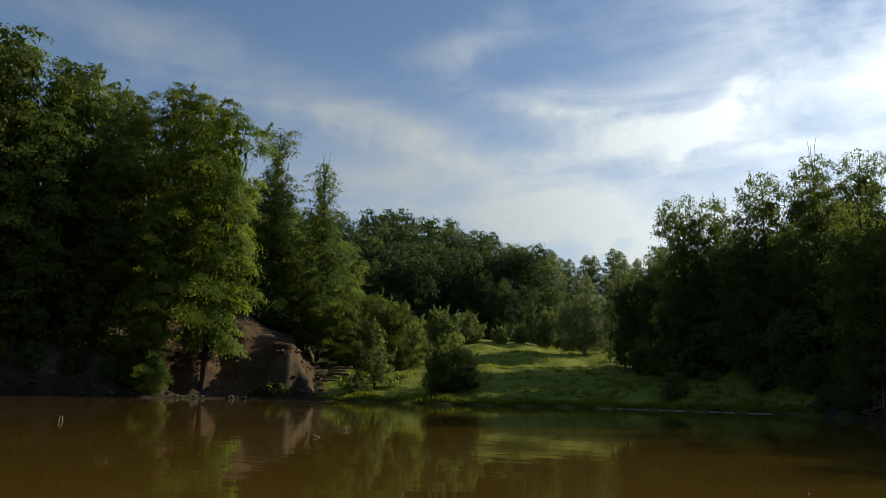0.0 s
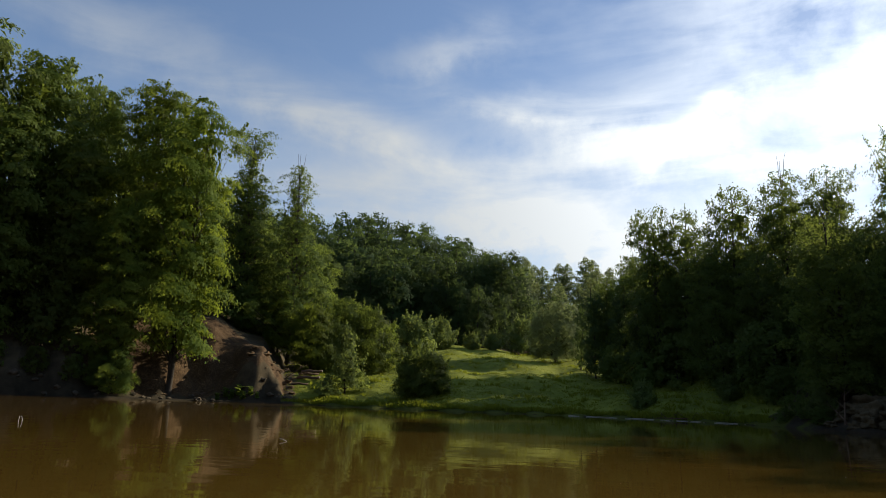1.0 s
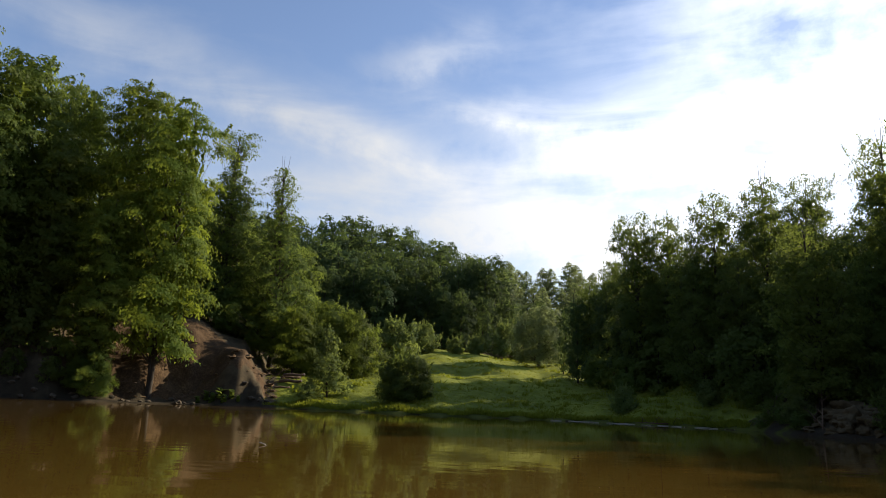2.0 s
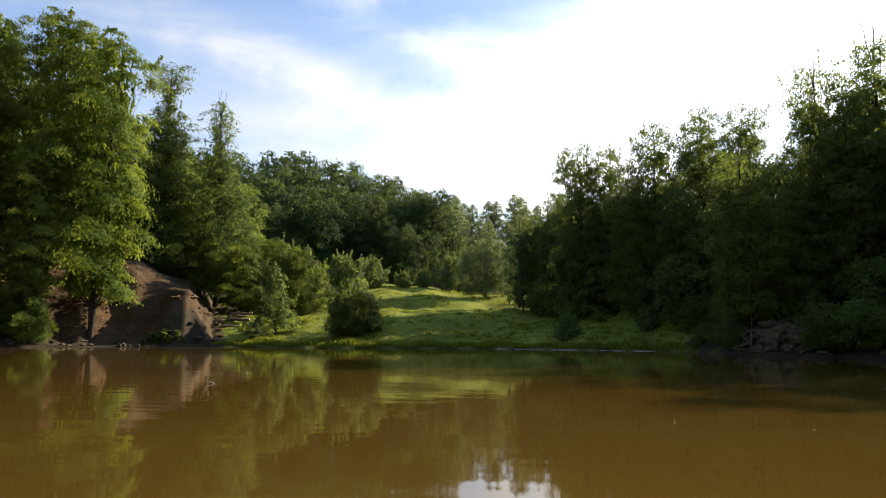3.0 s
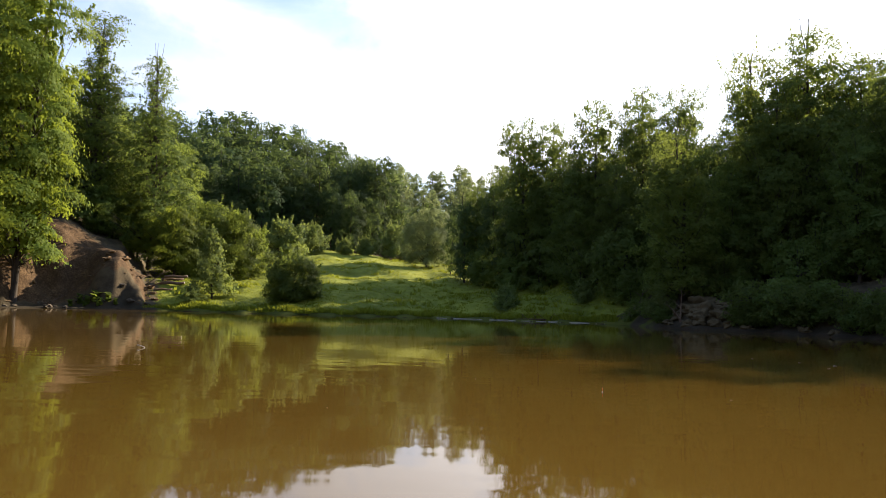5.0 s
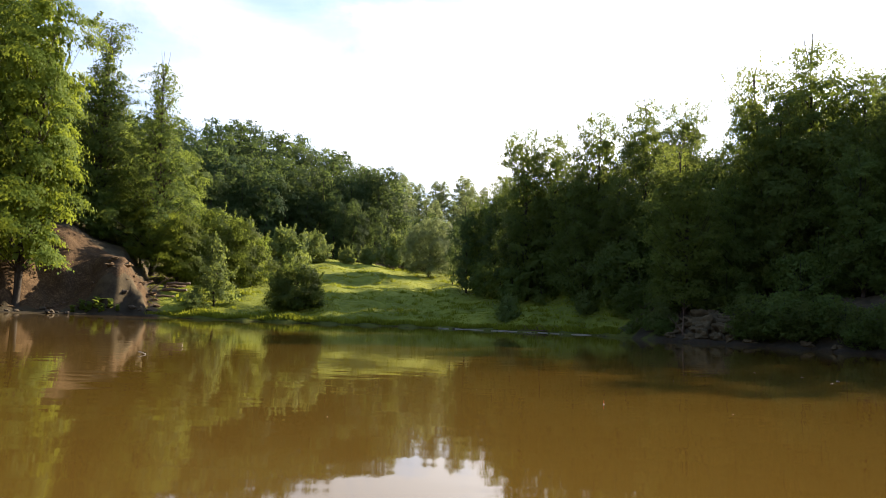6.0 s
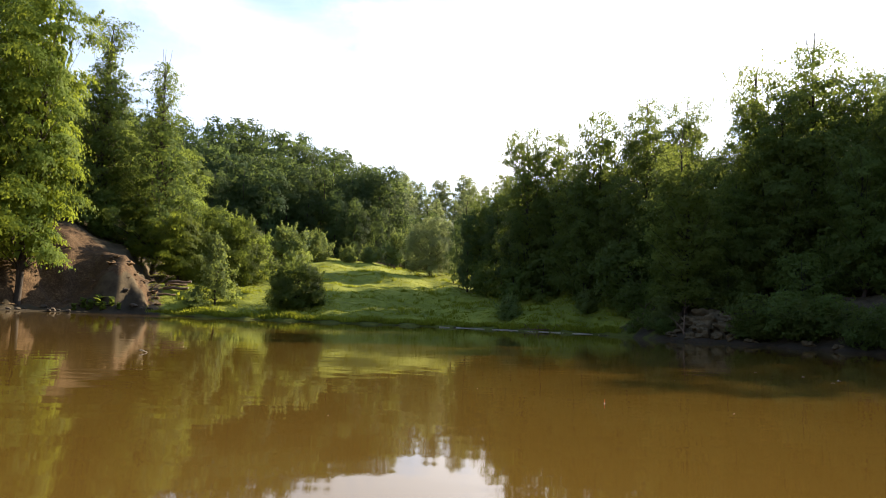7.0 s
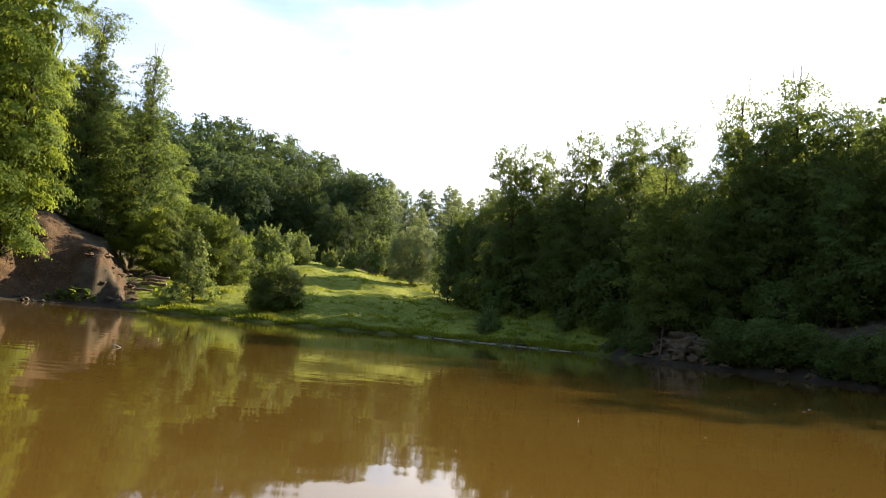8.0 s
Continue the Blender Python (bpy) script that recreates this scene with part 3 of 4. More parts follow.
for k in "abcde":
    define("hill_" + k, 17, plant_meshes(17, 0.06, wide_by(OVAL if k in "abc" else TALL, 4.3), 66, 88, 0.32, LEAF_HILL, "hill_tree", lobe=1.4, flat=0.6, tilt=0.2, ragged=0.22, limb=4, fill=0.04, core=420, shoots=4),
           "forest_tree", "dense green forest tree on the far hillside", "tree", HILL)
define("birch", 17, plant_meshes(17, 0.1, wide_by(POPLAR, 2.1), 64, 62, 0.3, LEAF_PALE, "birch", lobe=0.72, ragged=0.16, fill=0.35),
       "young_tree", "slim pale green tree in the distant wood", "tree", "trees in the valley gap")
define("bush_a", 4.4, plant_meshes(4.4, 0.03, wide_by(DOME, 2.9), 115, 165, 0.16, LEAF_DARK, "bush", lobe=0.55, stems=3, trunk_r=0.06, droop=0.2, ragged=0.12, shoots=34),
       "bush", "rounded dense green bush standing on the meadow", "bush", "meadow bushes")
define("bush_b", 5.0, plant_meshes(5.0, 0.03, wide_by(DOME, 2.3), 60, 110, 0.24, LEAF_GREY, "bush", lobe=0.65, stems=2, trunk_r=0.06, tilt=0.6, droop=0.0, ragged=0.32, shoots=60, fill=0.1),
       "bush", "pale green leafy bush at the meadow edge", "bush", "meadow bushes")
define("small_a", 8.5, plant_meshes(8.5, 0.14, wide_by(DOME, 4.1), 85, 260, 0.18, LEAF_BRIGHT, "small_tree", lobe=1.25, flat=0.2, droop=1.0, tilt=0.3, stems=2, ragged=0.3, shoots=14, fill=0.03, core=1300),
       "small_tree", "low spreading tree with yellow-green leaves", "tree", "small trees by the meadow")
define("small_b", 8.0, plant_meshes(8.0, 0.03, wide_by(DOME, 3.9), 90, 230, 0.18, LEAF_MID, "small_tree", lobe=1.05, flat=0.45, droop=0.4, tilt=0.35, stems=3, ragged=0.28, shoots=34, fill=0.05, core=1200),
       "small_tree", "thick rounded green thicket tree", "tree", "small trees by the meadow")
define("sapling", 6, plant_meshes(6, 0.12, wide_by(CONE, 1.7), 55, 100, 0.18, LEAF_GREY, "sapling", lobe=0.5, ragged=0.25, shoots=25),
       "sapling", "young pale green tree on the grass slope", "tree", "small trees by the meadow")
define("willow", 9, plant_meshes(9, 0.08, wide_by(DOME, 4.4), 120, 190, 0.2, LEAF_PALE, "willow", lobe=0.9, droop=1.6, trunk_r=0.22, ragged=0.1),
       "willow_tree", "rounded pale willow with hanging foliage", "tree", "small trees by the meadow")
define("shrub_fine", 5, plant_meshes(5, 0.03, wide_by(DOME, 2.6), 46, 50, 0.25, LEAF_DARK, "shrub", lobe=0.65, trunk_r=0.06, limb=4, shoots=20, ragged=0.22),
       "shrub", "dark leafy shrub hanging over the water's edge", "bush", "undergrowth on the banks")
define("shrub", 5, plant_meshes(5, 0.03, wide_by(DOME, 2.6), 36, 42, 0.36, LEAF_DARK, "shrub", lobe=0.75, trunk_r=0.06, limb=4),
       "shrub", "dark leafy undergrowth shrub in the shade", "bush", "undergrowth on the banks")

# the bluff and the steep wooded bank
for kind, az, d, top, w in (("bank_d", -50, 80, 39, 1), ("bank_d", -46, 80, 38.4, 1.0), ("bank_e", -41.6, 82, 36.8, 1.0), ("bank_d", -39, 88, 38.0, .75),
                            ("bank_e", -36.9, 84, 35.2, .7), ("bank_c", -33.6, 79, 35.2, .95), ("bank_a", -30.5, 73.4, 31.4, .8),
                            ("bank_b", -34.6, 72.3, 20, .9), ("bank_e", -43.5, 76, 29, 1), ("bank_d", -38.5, 77, 27, 1), ("bank_e", -47.5, 75, 26, 1),
                            ("spire_a", -26.0, 92, 36.0, 1.05), ("spire_b", -21.8, 90, 31.1, 1.0), ("bank_d", -28.6, 98, 30, .8), ("bank_e", -24, 100, 25, .9),
                            ("bank_d", -31.8, 98, 33, .8), ("bank_e", -35, 100, 35, .8), ("bank_d", -19.6, 100, 23, .9)):
    stand(kind, az, d, top, w)
for i in range(30):
    az = -52 + i * 0.9
    d = np.interp(az, SHORE_AZ, SHORE_R) + rng.uniform(4, 20) + (12 if az > -36 else 0)
    stand("shrub", az, d, ground_at(*spot(az, d)) + rng.uniform(3.5, 8))

# meadow
for kind, az, d, top, w in (("small_a", -19.9, 82.5, 11.8, .75), ("small_a", -22.6, 90, 14.3, .85), ("small_b", -25.4, 89, 14.4, .8), ("small_b", -17.6, 87, 13.2, .9), ("small_b", -15.1, 86, 12.2, .85),
                            ("sapling", -17, 73, 8.3, 1), ("bush_a", -10.8, 70, 5.8, 1), ("bush_b", -12.0, 100, 12.7, 1), ("bush_b", -9.2, 110, 13.4, .9),
                            ("bush_b", -6.6, 112, 11.6, 1), ("bush_b", -5.0, 112, 11.9, .9), ("bush_b", -2.6, 114, 14.4, .9), ("bush_b", -1.4, 116, 13.2, .9),
                            ("willow", 0.2, 100, 15.5, 1), ("hill_a", -4.3, 129, 27.6, .9), ("hill_d", -5.4, 133, 29.5, .9), ("birch", -3.1, 150, 31.2, 1.6), ("birch", -2.2, 156, 33.0, 1.5), ("hill_b", 2.2, 91, 13.6, .7), ("hill_d", 3.4, 86, 14.6, .75), ("right_b", 4.4, 88, 17.2, .8), ("hill_e", 5.6, 82, 14.5, .8), ("hill_c", 7.2, 78, 13.5, .8), ("small_b", -18.7, 84, 11.2, .7)):
    stand(kind, az, d, top, w)

# the shaded bank
for kind, az, d, top, w in (("right_a", 8.1, 78, 23.1, .85), ("right_b", 10.7, 78, 22.6, .8), ("right_a", 14.2, 72, 23.0, .85), ("right_d", 17.8, 70, 23.7, .8),
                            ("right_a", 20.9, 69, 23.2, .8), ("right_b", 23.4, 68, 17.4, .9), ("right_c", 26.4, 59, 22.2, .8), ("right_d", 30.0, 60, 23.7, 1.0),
                            ("right_a", 33.4, 62, 22.0, .9), ("right_b", 36.5, 56, 21, 1), ("right_a", 40, 52, 20, 1), ("right_d", 45, 50, 20, 1),
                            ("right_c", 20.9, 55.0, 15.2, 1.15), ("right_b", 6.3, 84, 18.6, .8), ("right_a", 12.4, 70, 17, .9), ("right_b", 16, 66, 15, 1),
                            ("right_d", 28.0, 58, 18, 1), ("right_b", 24.5, 58, 13, 1), ("right_a", 33, 54, 14, 1)):
    stand(kind, az, d, top, w)
for i in range(26):
    az = 6.5 + i * 1.4
    d = np.interp(az, (6, 12, 20, 30, 42), (92, 84, 78, 72, 66)) + rng.uniform(-3, 3)
    top = 1.15 + d * math.tan(radians(np.interp(az, (6, 8, 12, 18, 23, 26, 34, 42), (10.5, 12.5, 12.5, 15, 14, 16.5, 17, 18)))) - rng.uniform(0, 2)
    stand("hill_" + "abcd"[i % 4], az, d, top, 1.15, label="dark green tree standing back on the shaded bank")
for i in range(34):
    az = 5 + i * 1.15
    d = np.interp(az, SHORE_AZ, SHORE_R) + rng.uniform(7, 20) + max(0, (12 - az) * 1.5)
    if 20.2 < az < 25.4:
        d = max(d, shore_r(az) + 11)
    stand("shrub_fine" if az > 12 else "shrub", az, d, ground_at(*spot(az, d)) + rng.uniform(3, 6.5))

for i in range(26):
    az = 17 + i
    d = np.interp(az, SHORE_AZ, SHORE_R) + (rng.uniform(6.5, 9) if az < 26 else rng.uniform(0.9, 2.6))
    stand("shrub_fine", az, d, ground_at(*spot(az, d)) + rng.uniform(1.6, 3.2), 1.2)

for i in range(12):
    az = 17 + i * 0.8 if i < 4 else 21.8 + i * 0.8
    d = shore_r(az) + rng.uniform(1.2, 3.2)
    stand("shrub_fine", az, d, ground_at(*spot(az, d)) + rng.uniform(0.8, 1.7), 1.4, label="low shrub at the foot of the shaded bank")

# the wooded hill behind the meadow and the gap of the valley
for row, (d, share) in enumerate(((122, 0.74), (130, 0.86), (140, 0.94), (152, 1.0))):
    for i in range(14):
        az = -29 + i * 1.9 + (row % 2) * 0.95 + rng.uniform(-0.4, 0.4)
        if az > -3.6:
            continue
        el = np.interp(az, (-27, -18, -13.4, -9.4, -7, -4.1), (14.8, 14.6, 14.9, 13.7, 13.3, 12.2))
        share1 = max(share, np.interp(az, (-10, -6), (0, 1.0))) if row == 1 else share
        top = 1.15 + d * math.tan(radians(el * share1)) + rng.uniform(-0.8, 1.2)
        stand("hill_" + "abcde"[(i * 3 + row) % 5], az, d + rng.uniform(-3, 3), top, rng.uniform(0.85, 1.15))
for row, d in enumerate((126, 140, 160, 188)):
    for i in range(13):
        az = -4.4 + i * 1.05 + (row % 2) * 0.5 + rng.uniform(-0.3, 0.3)
        dd = d + rng.uniform(-5, 5)
        el = (6.6, 8.4, 10.5, 11.75)[row] + rng.uniform(-0.9, 0.35)
        stand("birch" if row > 1 else "hill_" + "abcde"[(i + row) % 5], az, dd, 1.15 + dd * math.tan(radians(el)), 1.55 if row > 1 else 1)


# grass on the meadow and along the water's edge
def make_grass():
    n = 25000
    az = np.degrees(np.arctan(rng.uniform(math.tan(radians(-22)), math.tan(radians(15)), n)))
    r = np.interp(az, SHORE_AZ, SHORE_R) + 0.4 + 54 * rng.uniform(0, 1, n) ** 1.4
    x, y = r * np.sin(np.radians(az)), r * np.cos(np.radians(az))
    z, s, a, rr = land(x, y)
    z = z + bumps(x, y, s)
    keep = (s > 0.4) & (fuzz(x, y, 4) + rng.normal(0, 0.5, n) > -0.4)
    x, y, z, s = x[keep], y[keep], z[keep], s[keep]
    m = 3
    base = np.repeat(np.stack([x, y, z - 0.03], 1), m, 0) + rng.normal(0, 0.12, (len(x) * m, 3)) * [1, 1, 0]
    tall = np.repeat(0.09 + 0.13 * np.clip(fuzz(x, y, 9), 0, 1) + 0.14 * np.exp(-s / 1.2), m) * rng.uniform(0.6, 1.4, len(x) * m)
    turn = rng.uniform(0, 6.283, len(base))
    u = np.stack([np.cos(turn), np.sin(turn), turn * 0], 1)
    lean = rng.normal(0, 0.35, (len(base), 3)) * [1, 1, 0]
    up = (np.array([0, 0, 1]) + lean) * tall[:, None]
    wd = (0.05 + 0.25 * tall)[:, None] * 0.5
    q = np.stack([base - u * wd, base + u * wd, base + up * 0.75 + u * wd * 0.8, base + up - u * wd * 0.3], 1)
    # taller tussocks, scattered on the pasture and close along the water
    k = 1500
    far = rng.uniform(0, 1, k) < 0.55
    taz = np.degrees(np.arctan(rng.uniform(math.tan(radians(-20.5)), math.tan(radians(16)), k)))
    tr = np.interp(taz, SHORE_AZ, SHORE_R) + np.where(far, 1.5 + 46 * rng.uniform(0, 1, k) ** 1.3, rng.uniform(0.5, 1.6, k))
    tx, ty = tr * np.sin(np.radians(taz)), tr * np.cos(np.radians(taz))
    ok = (lay(tx, ty)[1] > 0.15) & (~far | (fuzz(tx, ty, 11) > -0.15))
    tx, ty, tz = tx[ok], ty[ok], lay(tx, ty)[0][ok]
    m = 16
    size = np.repeat(rng.uniform(0.14, 0.42, len(tx)), m)[:, None]
    spread = rng.normal(0, 1, (len(tx) * m, 3)) * [1, 1, 0]
    foot = np.repeat(np.stack([tx, ty, tz - 0.04], 1), m, 0) + spread * size * 0.5
    turn = rng.uniform(0, 6.283, len(foot))
    u = np.stack([np.cos(turn), np.sin(turn), turn * 0], 1) * size * 0.16
    up = (np.array([0, 0, 1]) + spread * 0.35) * size * rng.uniform(0.6, 1.3, (len(foot), 1))
    q = np.concatenate([q, np.stack([foot - u, foot + u, foot + up * 0.7 + u * 0.7, foot + up - u * 0.3], 1)])
    me = raw_mesh("grass", q, np.arange(len(q) * 4).reshape(-1, 4), BLADE)
    tagged(new("grass", me), "short tufted pasture grass on the slope", "grass", kind="stuff")


make_grass()


# ---- stones, logs and small things at the water's edge ----
def ball_of(rough, squash, seed, material, fine=2):
    bm = bmesh.new()
    bmesh.ops.create_icosphere(bm, subdivisions=fine, radius=1.0)
    for v in bm.verts:
        p = v.co.copy()
        v.co *= 1 + rough * noise.noise(p * 1.3 + Vector((seed, 0, 0))) + 0.3 * rough * noise.noise(p * 3.7 + Vector((0, seed, 0)))
        if fine > 2:
            v.co *= 1 + 0.4 * abs(noise.noise(p * 2.2 + Vector((0, 0, seed)))) - 0.18 * abs(noise.noise(p * 6.5 + Vector((seed, 0, 0)))) + 0.06 * noise.noise(p * 15)
        v.co.z *= squash
    me = bpy.data.meshes.new("stone")
    bm.to_mesh(me)
    bm.free()
    me.materials.append(material)
    return me


STONES = [ball_of(0.55, 0.62, k * 7.3, STONE) for k in range(5)]
CLODS = [ball_of(0.6, 0.45, 90 + k * 5.1, EARTH, 3) for k in range(5)]
BANK_LUMPS = [ball_of(0.7, 0.75, 50 + k * 7.3, BANK_BROWN, 4) for k in range(5)]
for rock in BANK_LUMPS:
    rock.polygons.foreach_set("use_smooth", [True] * len(rock.polygons))


def stone(az, dist, size, label, group, meshes):
    x, y = spot(az, dist)
    ob = new("stone", meshes[int(rng.integers(0, 5))])
    sx, sy = size * rng.uniform(0.8, 1.3), size * rng.uniform(0.7, 1.1)
    ob.matrix_basis = Matrix.Translation((x, y, ground_at(x, y) + size * 0.2)) @ Matrix.Rotation(rng.uniform(0, 6.28), 4, "Z") @ Matrix.Diagonal((sx, sy, size * rng.uniform(0.7, 1.1), 1))
    tagged(ob, label, "stone", group)


for i in range(34):
    az = -44 + 22.5 * (i + rng.uniform(0, 1)) / 34
    stone(az, shore_r(az) + rng.uniform(0.1, 2.2) ** 1.3, rng.uniform(0.15, 0.42), "grey weathered stone at the foot of the bluff", "stones under the bluff", STONES)
# rounded brown lumps that make up the eroded earthen bank
for az, d, size in ((21.3, 0.8, 0.35), (22.2, 1.6, 0.5), (23.4, 1.2, 0.45), (23.0, 2.8, 0.6), (24.4, 1.2, 0.4), (19.9, 1.0, 0.35), (23.7, 3.6, 0.55), (22.7, 3.2, 0.95), (24.0, 2.6, 0.85), (21.6, 4.0, 0.8), (23.6, 4.8, 1.15), (22.4, 5.2, 1.0), (24.5, 4.2, 0.7), (22.0, 2.2, 0.6), (25.6, 0.9, 0.3), (29.5, 0.6, 0.25), (31.4, 0.6, 0.25), (20.6, 2.2, 0.4)):
    stone(az, shore_r(az) + d, size, "brown lump of the eroded earthen bank in the shade", "boulders in the shaded bank", BANK_LUMPS)


for az, d, size in ((-24.6, 75.9, 0.42), (-24.35, 76.5, 0.3), (-23.5, 75.7, 0.5), (-23.3, 76.4, 0.35), (-22.95, 75.5, 0.26), (-22.3, 76.2, 0.42), (-21.9, 75.2, 0.24), (-21.55, 75.6, 0.45), (-21.35, 74.6, 0.28), (-21.2, 73.2, 0.34)):
    stone(az, d, size, "clod of bare brown earth on the bluff's edge", "clods of earth on the bluff", CLODS)


for i in range(30):
    az = -34 + 11.5 * (i + rng.uniform(0, 1)) / 30
    stone(az, shore_r(az) + rng.uniform(2.2, 8.5), rng.uniform(0.1, 0.24), "small brown lump of earth on the bare bluff", "lumps on the bluff", CLODS)


def rod(name, pts, r0, r1, material, sides=6):
    """A tapered stick along a list of places; its own closed mesh."""
    pts = np.asarray(pts, float)
    f = np.linspace(0, 1, len(pts))
    v, q = tube(pts, r0 + (r1 - r0) * f, sides)
    me = bpy.data.meshes.new(name)
    me.from_pydata(v.tolist(), [], q.tolist() + [list(range(sides))[::-1], list(range(len(v) - sides, len(v)))])
    for p in me.polygons:
        p.use_smooth = len(p.vertices) == 4
    me.materials.append(material)
    return new(name, me)


def lying_log(az0, d0, az1, d1, r, lift, label):
    """A sawn trunk with paler cut ends, lying along the slope."""
    (x0, y0), (x1, y1) = spot(az0, d0), spot(az1, d1)
    root = new("log")
    a, b = Vector((x0, y0, ground_at(x0, y0) + r + lift)), Vector((x1, y1, ground_at(x1, y1) + r + lift))
    root.location = a
    pts = [(b - a) * t + Vector((0, 0, 0.05 * math.sin(t * 9 + az0))) for t in (0, .2, .4, .6, .8, 1)]
    rod("bark_trunk", pts, r, r * 0.8, DEADWOOD, 10).parent = root
    for p, k in ((pts[0], -1), (pts[-1], 1)):
        way = (b - a).normalized() * 0.012
        rod("cut_end", [p + way * k * 0.2, p + way * k], r * 0.8, r * 0.78, PALEWOOD, 10).parent = root
    tagged(root, label, "log", "logs below the bluff")


lying_log(-20.9, 76.6, -19.1, 76.2, 0.17, 0.0, "fallen brown log lying by the bluff")
lying_log(-20.6, 77.0, -18.9, 76.8, 0.16, 0.42, "reddish fallen log resting across others")
lying_log(-20.8, 77.4, -19.2, 77.9, 0.16, 0.0, "weathered log in a heap by the trees")
lying_log(-21.3, 75.2, -20.0, 75.6, 0.11, 0.0, "thin fallen log at the grass edge")


def dead_branch(az, dist, length, lean_az, rise, label, group):
    """A bare branch with side twigs, its foot in the ground."""
    x, y = spot(az, dist)
    z = ground_at(x, y)
    root = new("dead_branch")
    root.location = (x, y, z)
    d = Vector((math.sin(radians(lean_az)), math.cos(radians(lean_az)), rise)).normalized()
    pts = [d * length * t + Vector((0, 0, -0.08 * length * t * t)) for t in (-0.04, .25, .5, .75, 1)]
    rod("stem", pts, 0.055, 0.018, DEADWOOD).parent = root
    for k in range(4):
        p = d * length * (0.35 + 0.15 * k) + Vector((0, 0, -0.08 * length * (0.35 + 0.15 * k) ** 2))
        side = Vector((math.cos(k * 2.3 + az), math.sin(k * 2.3 + az), 0.7)).normalized() * length * 0.28
        rod("twig", [p, p + side * 0.5 + Vector((0, 0, 0.05)), p + side], 0.03, 0.01, DEADWOOD, 5).parent = root
    tagged(root, label, "branch", group)


for az, d, ln, la, rise in ((-21.9, 76.5, 3.0, 60, 0.8), (-21.5, 76.2, 2.2, 95, 0.4), (-22.3, 75.5, 1.6, 20, 0.4)):
    dead_branch(az, d, ln, la, rise, "bare dead branch leaning below the bluff", "dead branches")
for az, off, ln, la, rise in ((-33.2, 3.2, 2.4, 70, 0.1), (-31.6, 2.6, 2.0, -60, 0.15), (-29.2, 2.4, 2.6, 100, 0.1), (-28.3, 3.6, 1.8, 40, 0.5), (-35.5, 2.2, 2.2, 80, 0.2)):
    dead_branch(az, shore_r(az) + off, ln, la, rise, "fallen grey branch lying on the bluff's foot", "dead branches")
for az, d, ln, la, rise in ((-3.2, 108, 2.6, 80, 0.3), (-2.4, 108.5, 2.4, -70, 0.5), (-1.7, 107.5, 2.2, 60, 0.25)):
    dead_branch(az, d, ln, la, rise, "fallen dry branch at the meadow's upper edge", "dead branches")
for az, off, ln, la, rise in ((17.6, 3, 3.0, 30, 1.1), (19.4, 2, 2.6, 80, 0.6), (21.0, 2, 2.0, -20, 0.9), (20.8, 1.6, 3.6, 25, 1.6), (9.0, 0.4, 3.4, 95, 0.06), (10.4, 0.3, 2.8, -85, 0.08)):
    dead_branch(az, shore_r(az) + off, ln, la, rise, "grey dead branch at the shaded water's edge", "dead branches")

# long pale poles washed up along the shore
for az0, az1 in ((1.2, 2.9), (2.6, 5.0), (5.6, 6.4), (6.2, 8.9), (8.7, 11.9), (11.4, 12.5), (12.3, 15.0)):
    pts = []
    for t in (0, .25, .5, .75, 1):
        az = az0 + (az1 - az0) * t
        pts.append((*spot(az, shore_r(az) - 0.05 - 0.3 * (t - 0.5) * math.sin(az0 * 5)), 0.02 + 0.01 * math.sin(7 * t + az0)))
    pole = rod("driftwood_pole", pts, 0.034, 0.02, DRIFT)
    tagged(pole, "thin weathered driftwood pole floating at the shore", "driftwood", "driftwood along the shore")


def broad_leaf():
    """One large heart-shaped leaf, cupped along its midrib and hanging at the tip."""
    v, f = [], []
    prof = ((0, .05), (.15, .42), (.35, .5), (.6, .4), (.85, .2), (1, .02))
    for t, w in prof:
        z = 0.45 * t - 0.5 * t * t
        v += [(t, -w, z + 0.18 * w), (t, 0, z), (t, w, z + 0.18 * w)]
    for i in range(len(prof) - 1):
        a = 3 * i
        f += [(a, a + 3, a + 4, a + 1), (a + 1, a + 4, a + 5, a + 2)]
    me = bpy.data.meshes.new("leaf")
    me.from_pydata(v, [], f)
    me.materials.append(LEAF_MID)
    return me


BROAD = broad_leaf()


def waterside_plant(az, off, size):
    d = shore_r(az) + off
    x, y = spot(az, d)
    root = new("broadleaf_plant")
    root.location = (x, y, ground_at(x, y) - 0.03)
    for k in range(16):
        leaf = new("leaf", BROAD)
        leaf.parent = root
        s = 0.55 * size * rng.uniform(0.6, 1.1)
        leaf.matrix_basis = Matrix.Translation((0, 0, 0.16 * size * (k % 5))) @ Matrix.Rotation(k * 2.4 + rng.uniform(0, .4), 4, "Z") @ Matrix.Rotation(-rng.uniform(0.3, 1.0), 4, "Y") @ Matrix.Diagonal((s, s, s, 1))
    tagged(root, "low plant with broad bright green leaves by the water", "plant", "broad-leaved plants")


for az, off, size in ((-26.9, 1.2, 0.8), (-26.3, 1.8, 1.1), (-25.8, 1.2, 0.9), (-25.3, 1.7, 1.3), (-24.9, 1.0, 0.8), (-24.4, 1.5, 1.0), (-23.9, 1.0, 0.7), (-26.0, 0.8, 0.6), (-25.1, 0.7, 0.6)):
    waterside_plant(az, off, size)

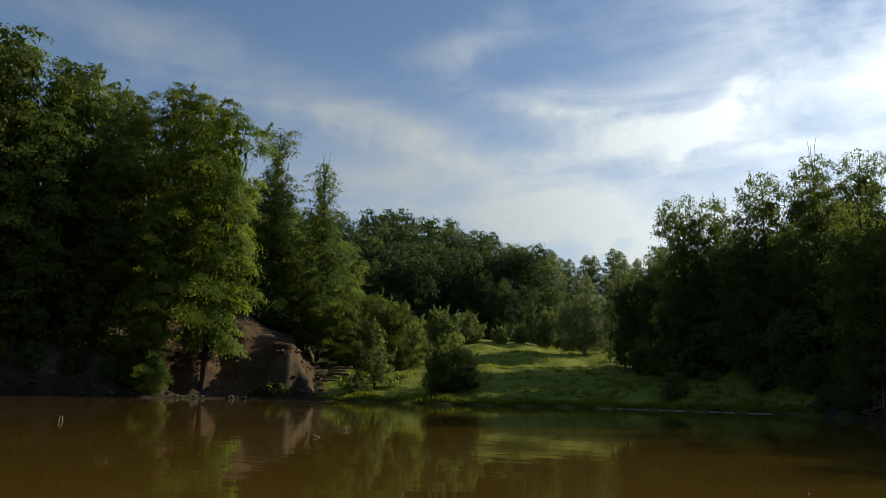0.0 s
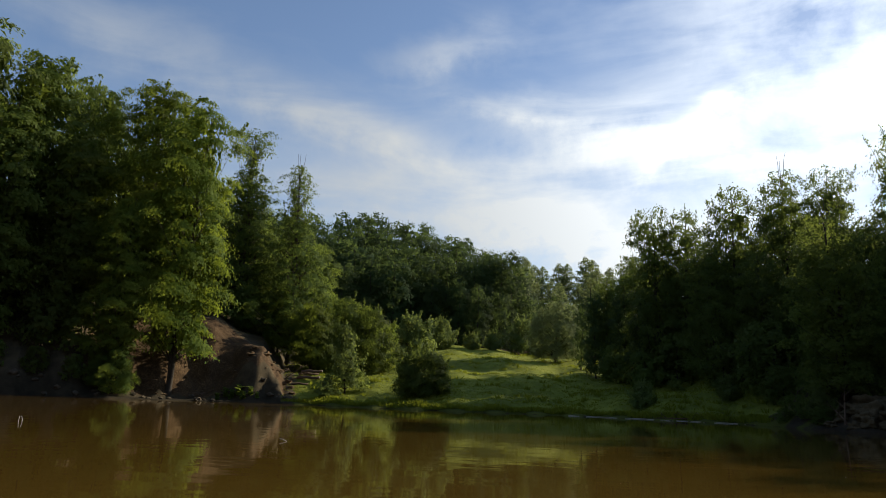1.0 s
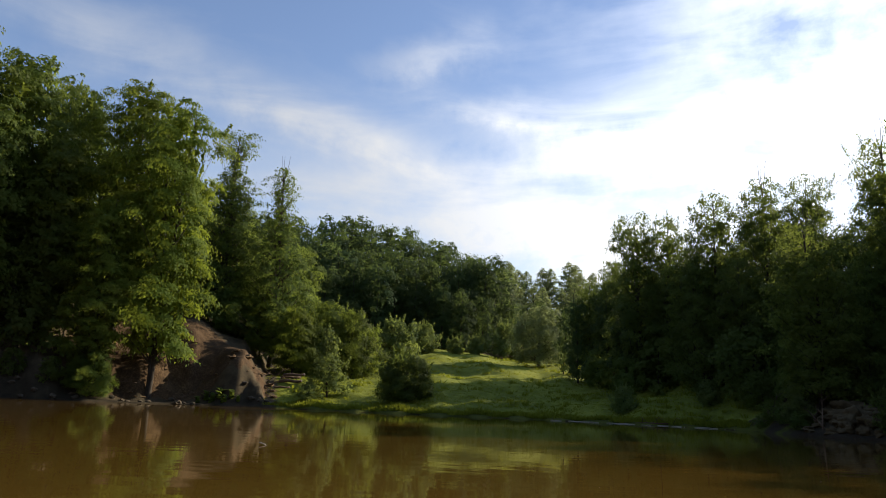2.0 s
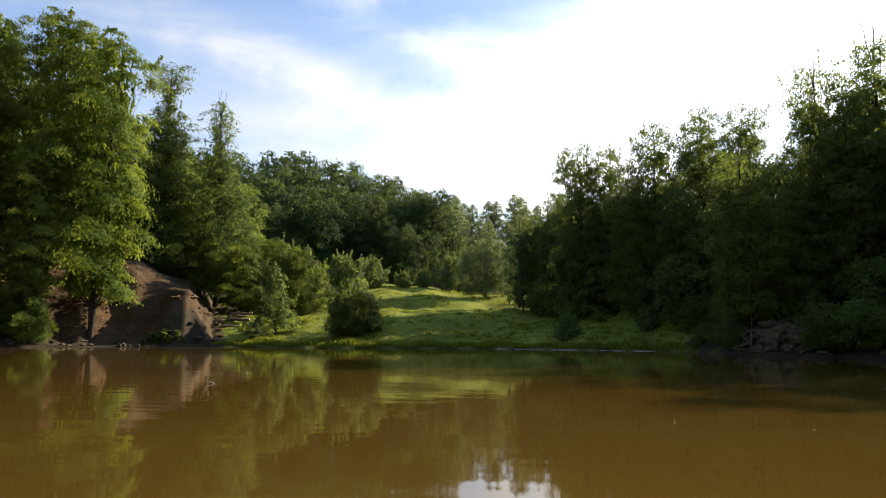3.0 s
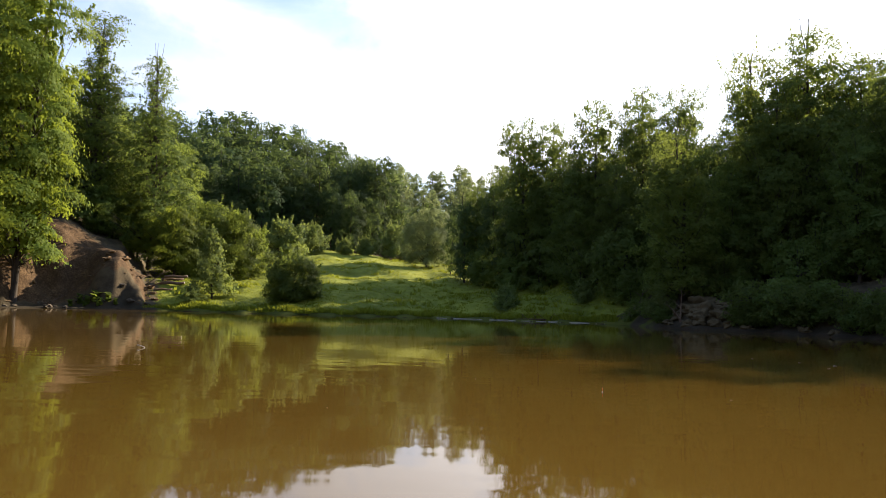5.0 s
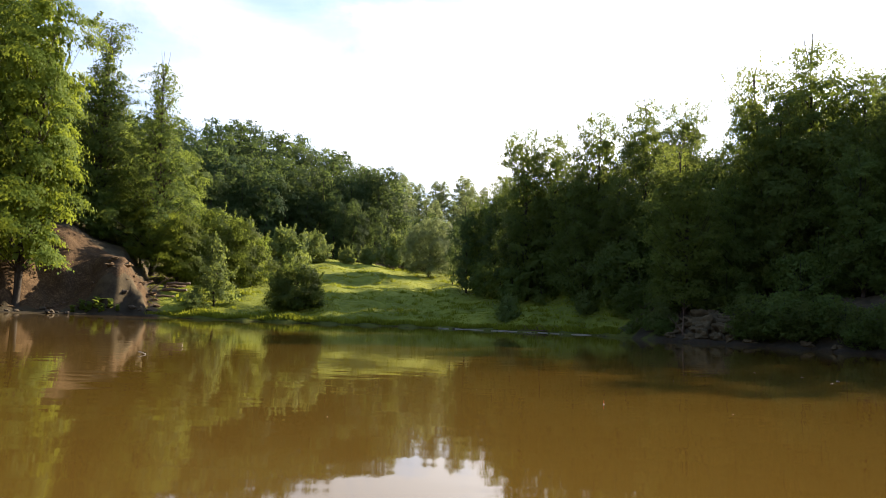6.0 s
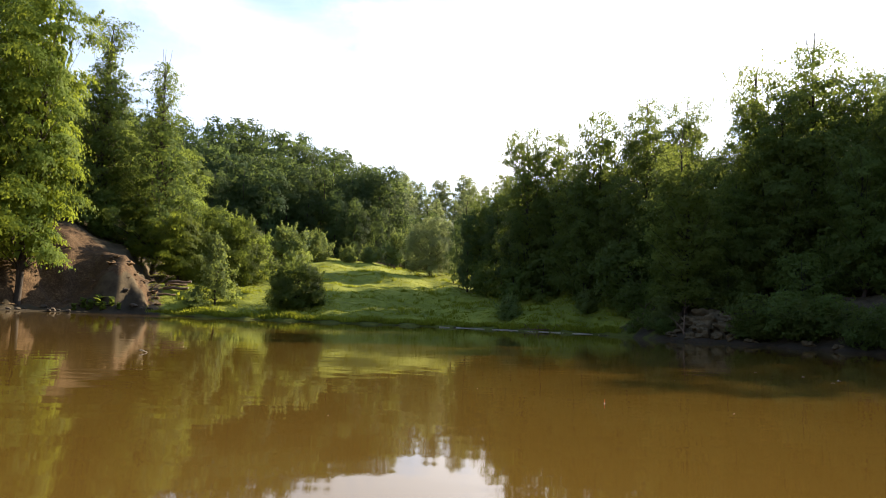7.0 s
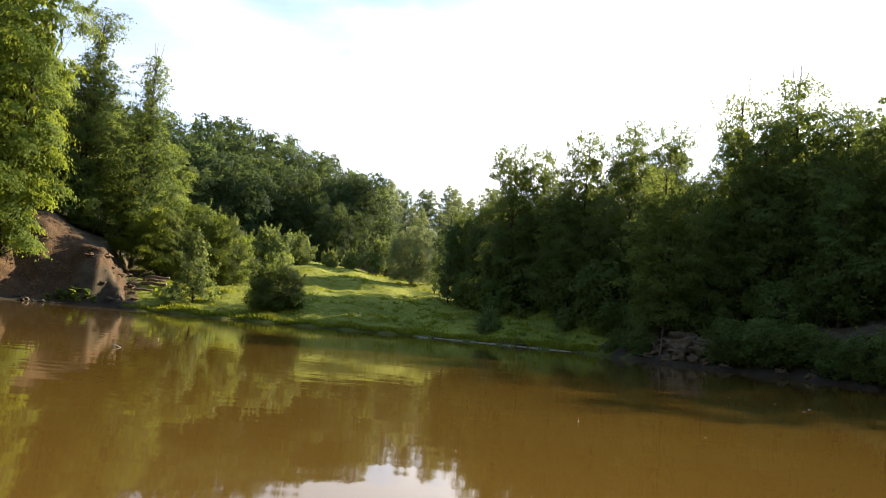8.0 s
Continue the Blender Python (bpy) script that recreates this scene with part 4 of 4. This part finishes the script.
# undergrowth at the foot of the bluff and pale shrubs on the shaded shore
for az, off, hgt in ((-34.2, 1.4, 3.2), (-35.4, 1.8, 2.6), (-37.2, 1.6, 2.2), (-39.6, 1.8, 2.4), (-42.2, 2, 2.6), (-44.6, 2, 2.6)):
    d = shore_r(az) + off
    near = az > -36
    stand("small_b" if near else "shrub", az, d, ground_at(*spot(az, d)) + hgt + near, 0.8 if near else 0.9, label="low leafy shrub at the foot of the bluff")
for az, off, hgt in ((6.9, 4.5, 2.4), (19.3, 2.4, 2.2), (13.4, 6, 2.0)):
    d = shore_r(az) + off
    stand("bush_b", az, d, ground_at(*spot(az, d)) + hgt, 0.9, label="pale leafy shrub on the shaded shore")
for az, d, top, w in ((-18.4, 71.2, 2.3, 1.3),):
    stand("bush_b", az, d, top, w, label="low weedy bush in the grass by the logs")


def fishing_float(az, dist):
    x, y = spot(az, dist)
    root = new("fishing_float")
    root.location = (x, y, 0)
    prof = ((-0.04, 0.004), (-0.02, 0.009), (0.0, 0.011), (0.012, 0.008), (0.02, 0.004))
    v, q = tube([(0, 0, z) for z, r in prof], [r for z, r in prof], 10)
    ob = new("float_body", raw_mesh("float_body", v, q, PALEWOOD, True))
    ob.parent = root
    rod("antenna", [(0, 0, 0.018), (0.001, 0, 0.04), (0.002, 0, 0.062)], 0.004, 0.003, REDTIP).parent = root
    tagged(root, "small pale fishing float with a red tip on the water", "float")


fishing_float(15.3, 10.0)


def bent_twig(az, dist):
    x, y = spot(az, dist)
    root = new("floating_twig")
    root.location = (x, y, 0.006)
    rod("twig_stem", [(0.1, 0, -0.03), (0.07, 0, 0.008), (0.0, 0.01, 0.03), (-0.09, 0.0, 0.055)], 0.01, 0.012, PALEWOOD).parent = root
    rod("side_twig", [(0.0, 0.01, 0.03), (-0.03, 0.03, 0.028), (-0.07, 0.05, 0.02)], 0.006, 0.005, PALEWOOD).parent = root
    tagged(root, "pale forked twig floating on the pond", "twig")


bent_twig(-21.7, 17.3)
for k, dx in enumerate((0, 0.12)):
    x, y = spot(-40.1, 24.5)
    stalk = rod("reed_stalk", [(x + dx, y, -0.25), (x + dx + 0.01, y, 0.05), (x + dx + 0.03 * (1 - 2 * k), y, 0.17)], 0.012, 0.006, PALEWOOD)
    tagged(stalk, "short pale reed stalk standing in the water", "reed", "reed stalks in the pond")
for az, d, size in ((-6.9, 7.7, 0.012), (26.2, 19.5, 0.04), (31.1, 17.4, 0.045), (24.8, 10.0, 0.022), (29.2, 18.9, 0.05), (31.5, 18.3, 0.06), (20.4, 15, 0.02), (5, 11, 0.012)):
    x, y = spot(az, d)
    fl = new("floating_leaf", BROAD.copy())
    fl.data.materials[0] = PALEWOOD
    fl.matrix_basis = Matrix.Translation((x, y, 0.003)) @ Matrix.Rotation(az * 3.0, 4, "Z") @ Matrix.Diagonal((size * 1.6, size * 1.2, size, 1))
    tagged(fl, "tiny pale leaf floating on brown water", "leaf", "floating leaves")
